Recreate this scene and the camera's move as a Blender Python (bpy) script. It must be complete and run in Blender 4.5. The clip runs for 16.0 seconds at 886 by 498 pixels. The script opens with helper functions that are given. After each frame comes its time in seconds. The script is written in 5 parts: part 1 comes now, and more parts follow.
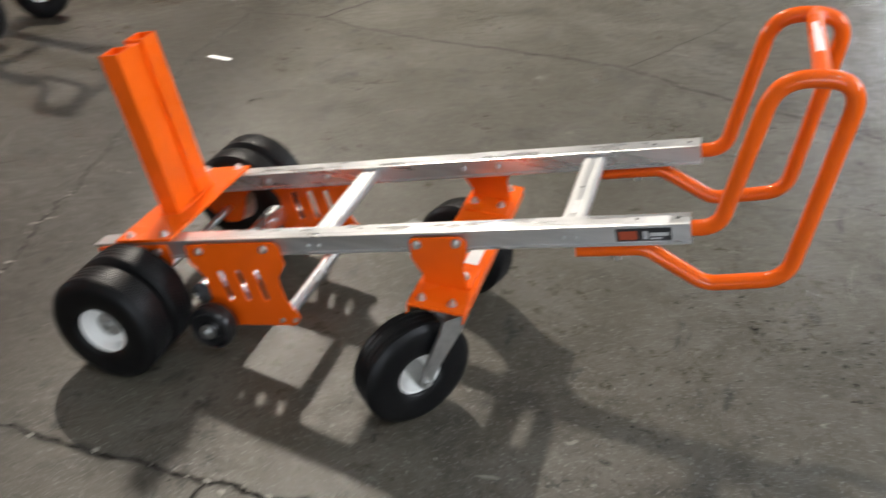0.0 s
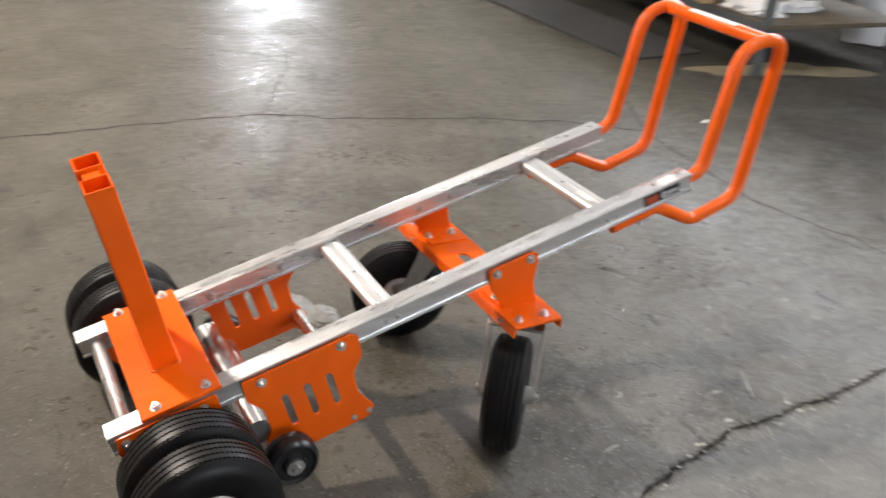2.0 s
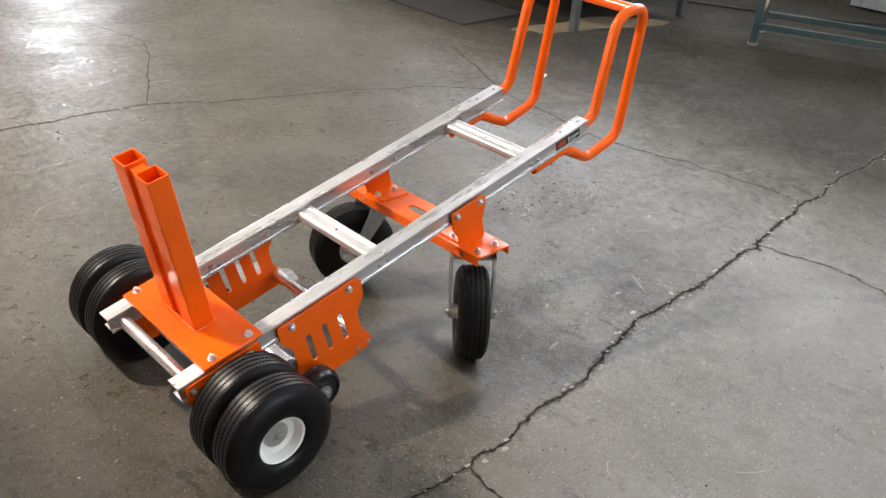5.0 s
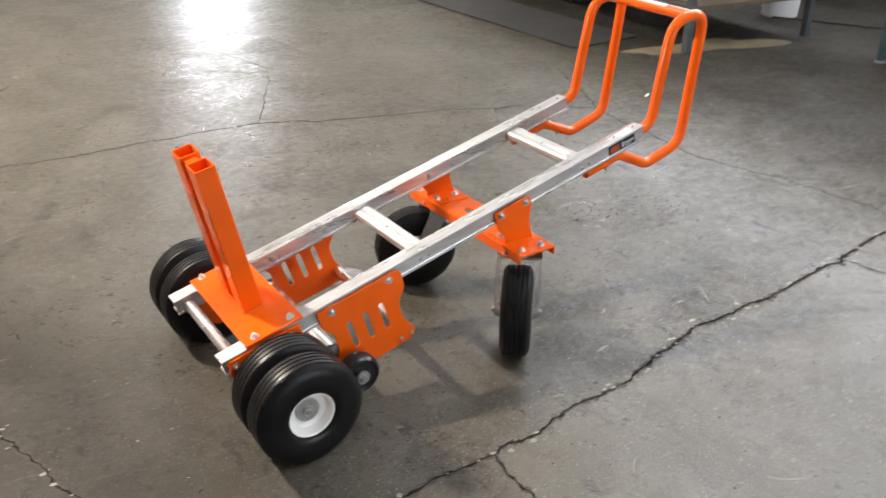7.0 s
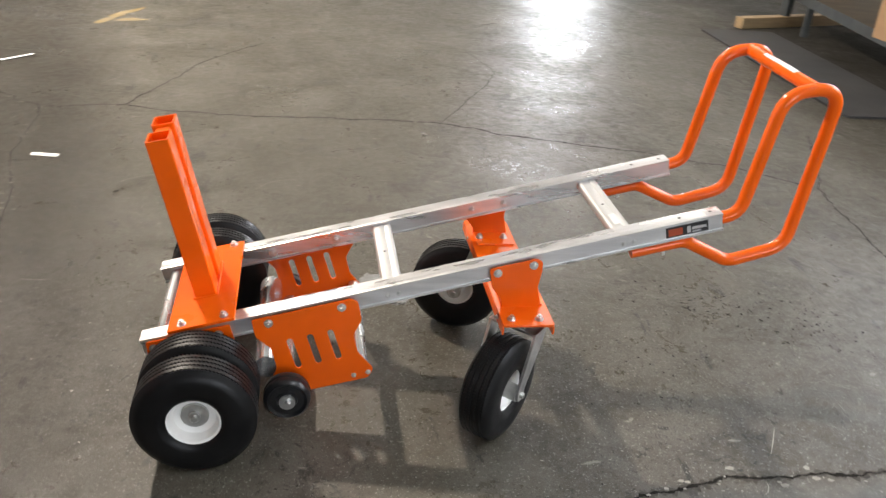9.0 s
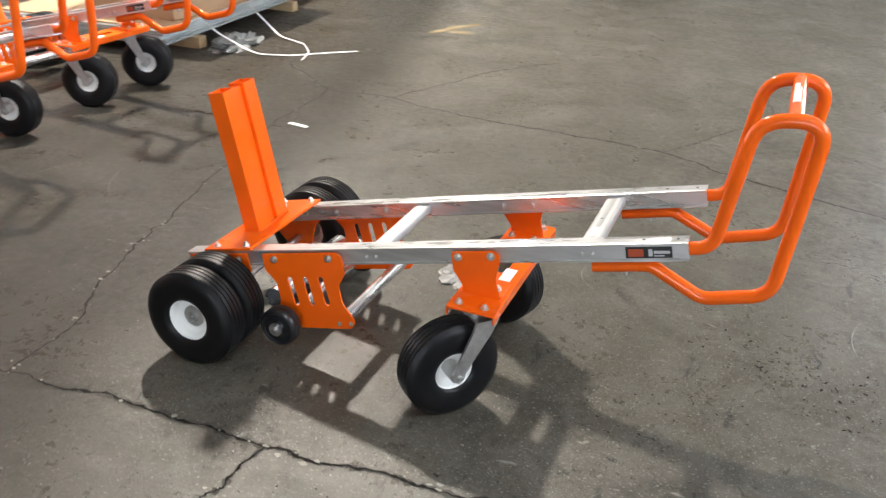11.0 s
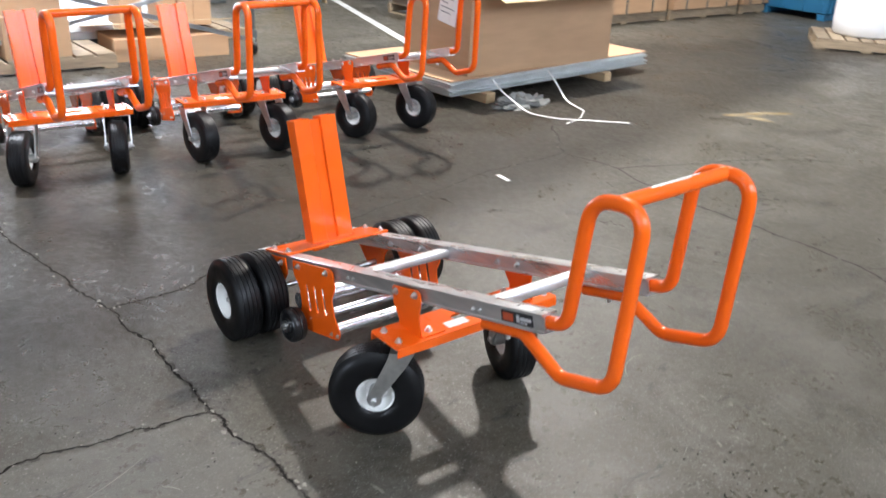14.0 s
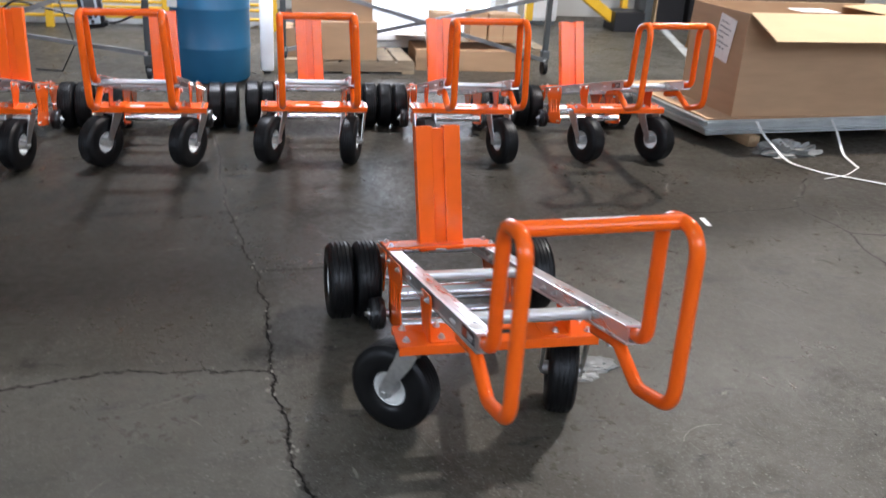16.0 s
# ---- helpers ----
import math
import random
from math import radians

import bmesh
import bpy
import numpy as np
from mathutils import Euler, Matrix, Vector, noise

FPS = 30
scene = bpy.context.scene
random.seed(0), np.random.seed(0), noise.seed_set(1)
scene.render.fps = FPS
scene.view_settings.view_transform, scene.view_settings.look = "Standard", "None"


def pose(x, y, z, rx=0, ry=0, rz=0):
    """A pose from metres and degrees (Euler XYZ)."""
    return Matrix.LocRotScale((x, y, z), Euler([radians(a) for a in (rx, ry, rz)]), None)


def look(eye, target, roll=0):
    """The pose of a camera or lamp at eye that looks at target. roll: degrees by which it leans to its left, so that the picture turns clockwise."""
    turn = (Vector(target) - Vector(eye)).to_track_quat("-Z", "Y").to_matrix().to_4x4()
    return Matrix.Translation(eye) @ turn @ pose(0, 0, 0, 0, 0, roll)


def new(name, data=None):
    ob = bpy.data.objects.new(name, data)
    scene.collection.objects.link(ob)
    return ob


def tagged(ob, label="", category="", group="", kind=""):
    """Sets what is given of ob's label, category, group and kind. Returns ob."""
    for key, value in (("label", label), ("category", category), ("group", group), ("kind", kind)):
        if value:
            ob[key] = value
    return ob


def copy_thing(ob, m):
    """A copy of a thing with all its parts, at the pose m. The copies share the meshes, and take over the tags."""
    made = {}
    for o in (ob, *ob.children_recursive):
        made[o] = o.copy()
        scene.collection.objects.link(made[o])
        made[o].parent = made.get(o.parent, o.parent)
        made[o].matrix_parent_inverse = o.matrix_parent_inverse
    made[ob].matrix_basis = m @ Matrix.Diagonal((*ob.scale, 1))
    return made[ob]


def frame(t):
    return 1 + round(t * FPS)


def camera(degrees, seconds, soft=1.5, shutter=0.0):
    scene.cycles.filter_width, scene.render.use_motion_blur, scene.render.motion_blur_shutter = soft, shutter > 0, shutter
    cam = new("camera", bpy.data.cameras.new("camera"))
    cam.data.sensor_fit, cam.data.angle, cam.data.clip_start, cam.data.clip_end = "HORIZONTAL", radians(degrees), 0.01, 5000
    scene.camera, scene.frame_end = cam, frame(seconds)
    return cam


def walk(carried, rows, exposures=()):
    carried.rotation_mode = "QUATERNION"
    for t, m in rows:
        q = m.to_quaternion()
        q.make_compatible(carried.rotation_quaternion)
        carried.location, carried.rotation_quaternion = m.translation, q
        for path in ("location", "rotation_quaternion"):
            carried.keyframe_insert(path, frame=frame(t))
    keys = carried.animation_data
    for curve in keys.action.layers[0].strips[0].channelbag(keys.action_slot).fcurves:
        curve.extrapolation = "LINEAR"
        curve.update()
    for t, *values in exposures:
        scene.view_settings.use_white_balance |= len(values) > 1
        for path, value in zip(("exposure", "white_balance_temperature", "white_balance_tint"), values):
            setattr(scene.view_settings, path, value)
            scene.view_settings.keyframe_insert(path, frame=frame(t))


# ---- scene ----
cam = camera(54.0, 16.0, 1.4, 0.5)
PATH = [
    (0, (0.99, -1.426, 1.367), (0.527, 0.185, 0.277), 1.9),
    (0.2, (0.886, -1.424, 1.346), (0.607, 0.255, 0.297), 4.0),
    (0.5, (0.636, -1.418, 1.333), (0.551, 0.329, 0.363), 4.8),
    (0.7, (0.504, -1.407, 1.335), (0.585, 0.387, 0.457), 6.3),
    (1, (0.239, -1.471, 1.316), (0.546, 0.285, 0.41), 6.1),
    (1.2, (0.098, -1.503, 1.335), (0.469, 0.215, 0.38), 5.9),
    (1.5, (-0.046, -1.441, 1.33), (0.432, 0.253, 0.38), 1.5),
    (1.7, (-0.213, -1.381, 1.329), (0.338, 0.243, 0.3), 0.4),
    (2, (-0.412, -1.329, 1.29), (0.498, 0.196, 0.369), 4.4),
    (2.2, (-0.56, -1.32, 1.346), (0.487, 0.064, 0.351), 5.1),
    (2.5, (-0.649, -1.27, 1.361), (0.504, 0.012, 0.348), 3.2),
    (2.7, (-0.692, -1.236, 1.366), (0.444, 0.054, 0.343), 2.4),
    (3, (-0.788, -1.189, 1.379), (0.444, 0.017, 0.366), 4.5),
    (3.2, (-0.852, -1.232, 1.404), (0.42, -0.07, 0.389), 6.2),
    (3.5, (-0.91, -1.254, 1.421), (0.397, -0.068, 0.48), 6.2),
    (3.7, (-0.94, -1.276, 1.412), (0.38, -0.07, 0.517), 5.1),
    (4, (-0.952, -1.313, 1.413), (0.336, -0.13, 0.442), 5.6),
    (6.5, (-0.874, -1.65, 1.392), (0.208, -0.202, 0.537), 2.9),
    (6.7, (-0.839, -1.688, 1.385), (0.175, -0.195, 0.523), 1.8),
    (7, (-0.808, -1.68, 1.375), (0.193, -0.201, 0.475), 0.2),
    (7.2, (-0.775, -1.702, 1.364), (0.154, -0.166, 0.481), -1.6),
    (7.5, (-0.654, -1.646, 1.345), (0.245, -0.095, 0.458), -0.0),
    (7.7, (-0.572, -1.617, 1.328), (0.342, -0.085, 0.424), 3.2),
    (8, (-0.453, -1.582, 1.369), (0.437, -0.088, 0.381), 4.7),
    (8.2, (-0.344, -1.596, 1.333), (0.48, -0.042, 0.382), 5.0),
    (8.5, (-0.14, -1.612, 1.356), (0.441, 0.049, 0.406), 5.4),
    (8.7, (-0.039, -1.644, 1.343), (0.423, 0.077, 0.435), 4.5),
    (9, (0.07, -1.715, 1.342), (0.395, 0.041, 0.441), 5.0),
    (11.5, (1.392, -1.778, 1.348), (0.594, -0.161, 0.483), 3.6),
    (11.8, (1.517, -1.744, 1.337), (0.642, -0.165, 0.476), 5.0),
    (12, (1.604, -1.755, 1.356), (0.687, -0.207, 0.482), 6.6),
    (12.2, (1.663, -1.697, 1.357), (0.674, -0.181, 0.506), 5.7),
    (12.5, (1.763, -1.564, 1.359), (0.64, -0.139, 0.518), 5.4),
    (12.7, (1.828, -1.482, 1.365), (0.662, -0.111, 0.494), 5.3),
    (13, (1.92, -1.416, 1.366), (0.614, -0.139, 0.552), 1.3),
    (13.2, (1.977, -1.388, 1.374), (0.629, -0.139, 0.586), 2.5),
    (13.5, (2.076, -1.334, 1.366), (0.713, -0.104, 0.575), 4.3),
    (13.7, (2.127, -1.29, 1.379), (0.743, -0.108, 0.551), 3.0),
    (14, (2.188, -1.194, 1.393), (0.758, -0.035, 0.611), 2.8),
    (14.2, (2.244, -1.098, 1.408), (0.731, -0.056, 0.619), 3.1),
    (14.5, (2.308, -0.967, 1.409), (0.672, -0.091, 0.663), 1.5),
    (14.7, (2.377, -0.916, 1.428), (0.686, -0.129, 0.707), 0.2),
    (15, (2.422, -0.859, 1.411), (0.695, -0.177, 0.668), 2.4),
    (15.2, (2.487, -0.812, 1.407), (0.745, -0.184, 0.652), 4.4),
    (15.5, (2.556, -0.719, 1.421), (0.79, -0.123, 0.693), 3.4),
    (15.7, (2.608, -0.625, 1.437), (0.819, -0.096, 0.715), 3.0),
    (16, (2.603, -0.454, 1.415), (0.809, -0.014, 0.649), 3.4),
]
walk(cam, [(t, look(eye, target, roll)) for t, eye, target, roll in PATH], exposures=[(0.0, -0.05, 6550, 12), (0.5, -0.1, 6450, 12), (1.0, -0.3, 6800, 14), (1.5, 0.0, 6750, 15), (2.0, 0.25, 6800, 15), (3.0, 0.36, 6800, 15), (4.0, 0.3, 6800, 15), (6.5, 0.38, 6800, 15), (8.0, 0.54, 6800, 15), (9.0, 0.28, 6800, 14), (11.5, 0.36, 6450, 12), (12.5, 0.46, 6350, 12), (13.0, 0.4, 6300, 13), (14.0, 0.2, 6100, 13), (14.5, -0.05, 6000, 13), (15.0, -0.45, 6000, 14), (16.0, -0.42, 6000, 14)])

# ---- light and world ----
KEY = (-2.2, 3.6, 4.6)


def lamp(name, kind, place, target, power, size=0.3, colour=(1, 1, 1), size_y=None, spread=180):
    data = bpy.data.lights.new(name, kind)
    data.energy, data.color = power, colour
    if kind == "AREA":
        data.shape, data.size, data.spread = "DISK" if size_y is None else "RECTANGLE", size, radians(spread)
        if size_y is not None:
            data.size_y = size_y
    ob = new(name, data)
    ob.matrix_world = look(place, target)
    return ob


world = bpy.data.worlds.new("world")
scene.world = world
world.use_nodes = True
world.node_tree.nodes["Background"].inputs["Color"].default_value = (0.75, 0.85, 1.0, 1)
world.node_tree.nodes["Background"].inputs["Strength"].default_value = 0.03
lamp("high_bay_and_fill_lamp", "AREA", KEY, (KEY[0], KEY[1], 0), 520, 0.3, (1.0, 0.93, 0.82))
# cool fill, unseen: added to brighten the floor south-east of the truck
lamp("high_bay_and_fill_lamp", "AREA", (2.3, -2.3, 4.6), (2.3, -2.3, 0), 60, 0.5, (0.86, 0.94, 1.0))
# unseen fill lamps, added to brighten the goods to the west and north-west
for px, py, power, spread in ((-4.1, -0.6, 190, 72), (-4.6, 5.6, 150, 110)):
    lamp("high_bay_and_fill_lamp", "AREA", (px, py, 5.2), (px, py, 0), power, 0.8, (0.93, 0.96, 1.0), None, spread)
# wide unseen fill lamp, added to lift the floor to the north
lamp("high_bay_and_fill_lamp", "AREA", (3.6, 9.2, 5.6), (3.6, 9.2, 0), 95, 3.2, (1.0, 0.97, 0.9))
lamp("door_daylight", "AREA", (2.8, -9.7, 1.7), (2.2, 0, 0.5), 280, 3.6, (0.80, 0.90, 1.0), 3.2)

# ---- materials ----


def material(name, base, rough=0.5, metal=0.0, vary=0.0, scale=20.0, detail=4.0, second=None, mix=0.0, bump=0.0, bump_scale=200.0, stretch=(1, 1, 1), coat=0.0, rough_vary=0.0, per_object=0.0):
    """A surface with colour variation at two scales, uneven gloss and fine relief."""
    m = bpy.data.materials.new(name)
    m.use_nodes = True
    nt = m.node_tree
    bsdf = nt.nodes["Principled BSDF"]
    bsdf.inputs["Roughness"].default_value = rough
    bsdf.inputs["Metallic"].default_value = metal
    bsdf.inputs["Coat Weight"].default_value = coat
    bsdf.inputs["Coat Roughness"].default_value = 0.04
    colour = (*base, 1)
    bsdf.inputs["Base Color"].default_value = colour
    coord = nt.nodes.new("ShaderNodeTexCoord")
    mapping = nt.nodes.new("ShaderNodeMapping")
    mapping.inputs["Scale"].default_value = stretch
    nt.links.new(coord.outputs["Object"], mapping.inputs["Vector"])

    def noise_at(s, d):
        n = nt.nodes.new("ShaderNodeTexNoise")
        n.inputs["Scale"].default_value, n.inputs["Detail"].default_value = s, d
        nt.links.new(mapping.outputs["Vector"], n.inputs["Vector"])
        return n.outputs["Fac"]

    def ramp(source, a, b, lo, hi):
        r = nt.nodes.new("ShaderNodeMapRange")
        for key, value in (("From Min", a), ("From Max", b), ("To Min", lo), ("To Max", hi)):
            r.inputs[key].default_value = value
        nt.links.new(source, r.inputs["Value"])
        return r.outputs["Result"]

    out = None
    if vary:
        tint = nt.nodes.new("ShaderNodeMix")
        tint.data_type, tint.blend_type = "RGBA", "MIX"
        tint.inputs["A"].default_value = (*[v * (1 - vary) for v in base], 1)
        tint.inputs["B"].default_value = (*[min(1, v * (1 + vary)) for v in base], 1)
        nt.links.new(ramp(noise_at(scale, detail), 0.3, 0.7, 0, 1), tint.inputs["Factor"])
        out = tint.outputs["Result"]
        if second is not None:
            blot = nt.nodes.new("ShaderNodeMix")
            blot.data_type = "RGBA"
            nt.links.new(out, blot.inputs["A"])
            blot.inputs["B"].default_value = (*second, 1)
            nt.links.new(ramp(noise_at(scale * 0.17, 5.0), 0.45, 0.68, 0, mix), blot.inputs["Factor"])
            out = blot.outputs["Result"]
    if per_object and out is not None:
        info = nt.nodes.new("ShaderNodeObjectInfo")
        hsv = nt.nodes.new("ShaderNodeHueSaturation")
        nt.links.new(ramp(info.outputs["Random"], 0, 1, 1 - per_object, 1 + per_object), hsv.inputs["Value"])
        nt.links.new(out, hsv.inputs["Color"])
        out = hsv.outputs["Color"]
    if out is not None:
        nt.links.new(out, bsdf.inputs["Base Color"])
    if rough_vary:
        nt.links.new(ramp(noise_at(scale * 0.6, 5.0), 0.3, 0.7, max(0.03, rough - rough_vary), rough + rough_vary), bsdf.inputs["Roughness"])
    if bump:
        b = nt.nodes.new("ShaderNodeBump")
        b.inputs["Strength"].default_value, b.inputs["Distance"].default_value = bump, 0.002
        nt.links.new(noise_at(bump_scale, 3.0), b.inputs["Height"])
        nt.links.new(b.outputs["Normal"], bsdf.inputs["Normal"])
    return m


def glow(name, colour, strength):
    m = bpy.data.materials.new(name)
    m.use_nodes = True
    nt = m.node_tree
    nt.nodes.remove(nt.nodes["Principled BSDF"])
    e = nt.nodes.new("ShaderNodeEmission")
    e.inputs["Color"].default_value, e.inputs["Strength"].default_value = (*colour, 1), strength
    nt.links.new(e.outputs["Emission"], nt.nodes["Material Output"].inputs["Surface"])
    return m


def concrete_material():
    """Old sealed warehouse concrete: blotches, dark scuffs, pale pits and a patchy sheen."""
    m = bpy.data.materials.new("sealed_concrete")
    m.use_nodes = True
    nt = m.node_tree
    bsdf = nt.nodes["Principled BSDF"]
    coord = nt.nodes.new("ShaderNodeTexCoord")

    def noise_at(s, d, rough=0.55, warp=0.0, stretch=None, turn=0.6):
        n = nt.nodes.new("ShaderNodeTexNoise")
        n.inputs["Scale"].default_value, n.inputs["Detail"].default_value = s, d
        n.inputs["Roughness"].default_value, n.inputs["Distortion"].default_value = rough, warp
        if stretch:
            mp = nt.nodes.new("ShaderNodeMapping")
            mp.inputs["Scale"].default_value, mp.inputs["Rotation"].default_value = stretch, (0, 0, turn)
            nt.links.new(coord.outputs["Object"], mp.inputs["Vector"])
            nt.links.new(mp.outputs["Vector"], n.inputs["Vector"])
        else:
            nt.links.new(coord.outputs["Object"], n.inputs["Vector"])
        return n.outputs["Fac"]

    def ramp(source, a, b, lo, hi):
        r = nt.nodes.new("ShaderNodeMapRange")
        for key, value in (("From Min", a), ("From Max", b), ("To Min", lo), ("To Max", hi)):
            r.inputs[key].default_value = value
        nt.links.new(source, r.inputs["Value"])
        return r.outputs["Result"]

    def blend(a, b, factor):
        x = nt.nodes.new("ShaderNodeMix")
        x.data_type = "RGBA"
        for key, v in (("A", a), ("B", b)):
            if isinstance(v, tuple):
                x.inputs[key].default_value = (*v, 1)
            else:
                nt.links.new(v, x.inputs[key])
        nt.links.new(factor, x.inputs["Factor"])
        return x.outputs["Result"]

    c = blend((0.0499, 0.0425, 0.0289), (0.0835, 0.0753, 0.0562), ramp(noise_at(0.7, 6, 0.6, 0.4), 0.32, 0.68, 0, 1))
    c = blend(c, (0.1131, 0.1022, 0.0835), ramp(noise_at(3.2, 8, 0.7, 0.5), 0.46, 0.66, 0, 0.8))
    c = blend(c, (0.1162, 0.1092, 0.0874), ramp(noise_at(34, 7, 0.78), 0.5, 0.66, 0, 0.6))
    c = blend(c, (0.025, 0.0211, 0.0156), ramp(noise_at(2.3, 8, 0.76, 1.2), 0.52, 0.7, 0, 0.75))
    c = blend(c, (0.014, 0.0125, 0.0109), ramp(noise_at(14, 6, 0.7, 0.6, (1, 0.35, 1)), 0.6, 0.66, 0, 0.75))
    c = blend(c, (0.2652, 0.2496, 0.2106), ramp(noise_at(30, 4, 0.6, 0.5, (0.5, 1, 1)), 0.67, 0.72, 0, 0.6))
    cluster = nt.nodes.new("ShaderNodeMath")
    cluster.operation = "MULTIPLY"
    nt.links.new(ramp(noise_at(24, 7, 0.7, 1.5), 0.58, 0.62, 0, 0.85), cluster.inputs[0])
    nt.links.new(ramp(noise_at(1.4, 5, 0.65), 0.5, 0.6, 0.0, 1), cluster.inputs[1])
    c = blend(c, (0.0156, 0.0133, 0.0109), cluster.outputs["Value"])
    patchy = ramp(noise_at(1.7, 5, 0.6), 0.4, 0.6, 0.1, 1)
    for s, cut, reach, stretch, turn in ((150, 0.6, 0.6, (1, 0.45, 1), 0.6), (140, 0.61, 0.6, (1, 0.5, 1), 1.9), (120, 0.64, 0.6, (1, 0.25, 1), 2.6), (80, 0.66, 0.8, (1, 0.7, 1), 0.2)):
        fine = nt.nodes.new("ShaderNodeMath")
        fine.operation = "MULTIPLY"
        nt.links.new(ramp(noise_at(s, 4, 0.65, 0.8, stretch, turn), cut, cut + 0.05, 0, reach), fine.inputs[0])
        nt.links.new(patchy, fine.inputs[1])
        c = blend(c, (0.0125, 0.0117, 0.0101), fine.outputs["Value"])
    c = blend(c, (0.2496, 0.2418, 0.2184), ramp(noise_at(150, 4, 0.6, 0.6), 0.6, 0.65, 0, 0.75))
    # painted shade: the colour dims west of the truck and towards the east wall
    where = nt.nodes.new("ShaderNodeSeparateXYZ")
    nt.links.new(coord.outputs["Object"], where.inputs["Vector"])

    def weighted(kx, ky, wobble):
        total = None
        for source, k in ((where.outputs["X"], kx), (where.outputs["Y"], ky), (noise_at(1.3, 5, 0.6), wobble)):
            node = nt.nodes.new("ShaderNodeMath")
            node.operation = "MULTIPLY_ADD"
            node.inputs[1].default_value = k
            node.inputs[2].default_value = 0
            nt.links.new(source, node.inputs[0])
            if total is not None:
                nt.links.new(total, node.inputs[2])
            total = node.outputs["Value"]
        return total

    # west shade in the colour, fading out again towards the daylit west door
    west_shade = nt.nodes.new("ShaderNodeMath")
    west_shade.operation = "MINIMUM"
    nt.links.new(ramp(weighted(-1, -0.2, 0.3), 0.34, 0.7, 0, 0.68), west_shade.inputs[0])
    nt.links.new(ramp(weighted(-1, 0.25, 0.3), 4.7, 5.5, 0.68, 0), west_shade.inputs[1])
    c = blend(c, (0.022, 0.019, 0.015), west_shade.outputs["Value"])
    # beyond the long joint: paler east of the cross joint, darker west of it
    south, side = ramp(weighted(0.09, -1, 0.02), 0.38, 0.46, 0, 1), weighted(1, -0.06, 0.02)
    for colour, reach in (((0.19, 0.178, 0.152), ramp(side, 0.18, 0.26, 0, 0.26)), ((0.03, 0.026, 0.02), ramp(side, 0.18, 0.26, 0.2, 0))):
        both = nt.nodes.new("ShaderNodeMath")
        both.operation = "MULTIPLY"
        nt.links.new(south, both.inputs[0])
        nt.links.new(reach, both.inputs[1])
        c = blend(c, colour, both.outputs["Value"])
    # shade in the colour again: light falling off towards the east wall
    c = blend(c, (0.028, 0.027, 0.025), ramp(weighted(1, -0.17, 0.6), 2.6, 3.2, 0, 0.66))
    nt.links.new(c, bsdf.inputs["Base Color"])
    # less sheen to the west; less sheen and more roughness towards the east wall
    def sum_of(a, b, operation):
        node = nt.nodes.new("ShaderNodeMath")
        node.operation = operation
        nt.links.new(a, node.inputs[0])
        nt.links.new(b, node.inputs[1])
        return node.outputs["Value"]

    east = weighted(1, -0.17, 0.6)
    rough = sum_of(ramp(noise_at(2.2, 7, 0.65, 0.8), 0.35, 0.68, 0.27, 0.5), ramp(noise_at(26, 6, 0.75, 0.5), 0.4, 0.62, -0.07, 0.16), "ADD")
    nt.links.new(sum_of(rough, ramp(east, 2.1, 3.2, 0, 0.25), "ADD"), bsdf.inputs["Roughness"])
    # among the pits, a round patch with less sheen, weakening the lamp's glare
    apart = nt.nodes.new("ShaderNodeVectorMath")
    apart.operation = "DISTANCE"
    apart.inputs[1].default_value = (1.05, 0.5, 0)
    nt.links.new(coord.outputs["Object"], apart.inputs[0])
    glare_cut = ramp(apart.outputs["Value"], 0.35, 0.95, 0.1, 0)
    sheen = sum_of(ramp(east, 2.1, 3.2, 0.4, 0.06), ramp(west_shade.outputs["Value"], 0.0, 0.68, 0, 0.22), "SUBTRACT")
    nt.links.new(sum_of(sheen, glare_cut, "SUBTRACT"), bsdf.inputs["Specular IOR Level"])
    bump = nt.nodes.new("ShaderNodeBump")
    bump.inputs["Strength"].default_value, bump.inputs["Distance"].default_value = 0.62, 0.004
    nt.links.new(noise_at(16, 10, 0.8), bump.inputs["Height"])
    nt.links.new(bump.outputs["Normal"], bsdf.inputs["Normal"])
    return m


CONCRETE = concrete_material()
ORANGE = material("orange_powder_coat", (0.90, 0.125, 0.006), 0.3, 0, 0.07, 9, 3, (0.82, 0.105, 0.004), 0.5, 0.05, 350, coat=0.65, rough_vary=0.06)
ORANGE.node_tree.nodes["Principled BSDF"].inputs["Specular IOR Level"].default_value = 0.05
ORANGE.node_tree.nodes["Principled BSDF"].inputs["Coat Roughness"].default_value = 0.14
RAIL = material("extruded_aluminium", (0.7, 0.7, 0.705), 0.32, 0.86, 0.16, 30, 6, (0.6, 0.59, 0.58), 0.6, 0.06, 260, (0.2, 1.6, 1.6), rough_vary=0.1)
TUBE = material("polished_aluminium_tube", (0.8, 0.805, 0.82), 0.24, 0.9, 0.14, 25, 5, (0.6, 0.6, 0.62), 0.5, 0.05, 200, (1, 0.3, 1), rough_vary=0.1)
SATIN = material("satin_aluminium_bar", (0.66, 0.66, 0.65), 0.42, 0.75, 0.08, 25, 5, (0.54, 0.54, 0.53), 0.5, 0.03, 200, (1, 0.2, 1), rough_vary=0.06)
ZINC = material("zinc_plated_steel", (0.68, 0.68, 0.67), 0.36, 1, 0.12, 60, 3, (0.5, 0.5, 0.5), 0.5, 0.05, 400)
RUBBER = material("black_rubber", (0.004, 0.004, 0.0045), 0.42, 0, 0.4, 30, 5, (0.009, 0.0085, 0.008), 0.4, 0.06, 300, rough_vary=0.12)
RUBBER.node_tree.nodes["Principled BSDF"].inputs["Specular IOR Level"].default_value = 0.28
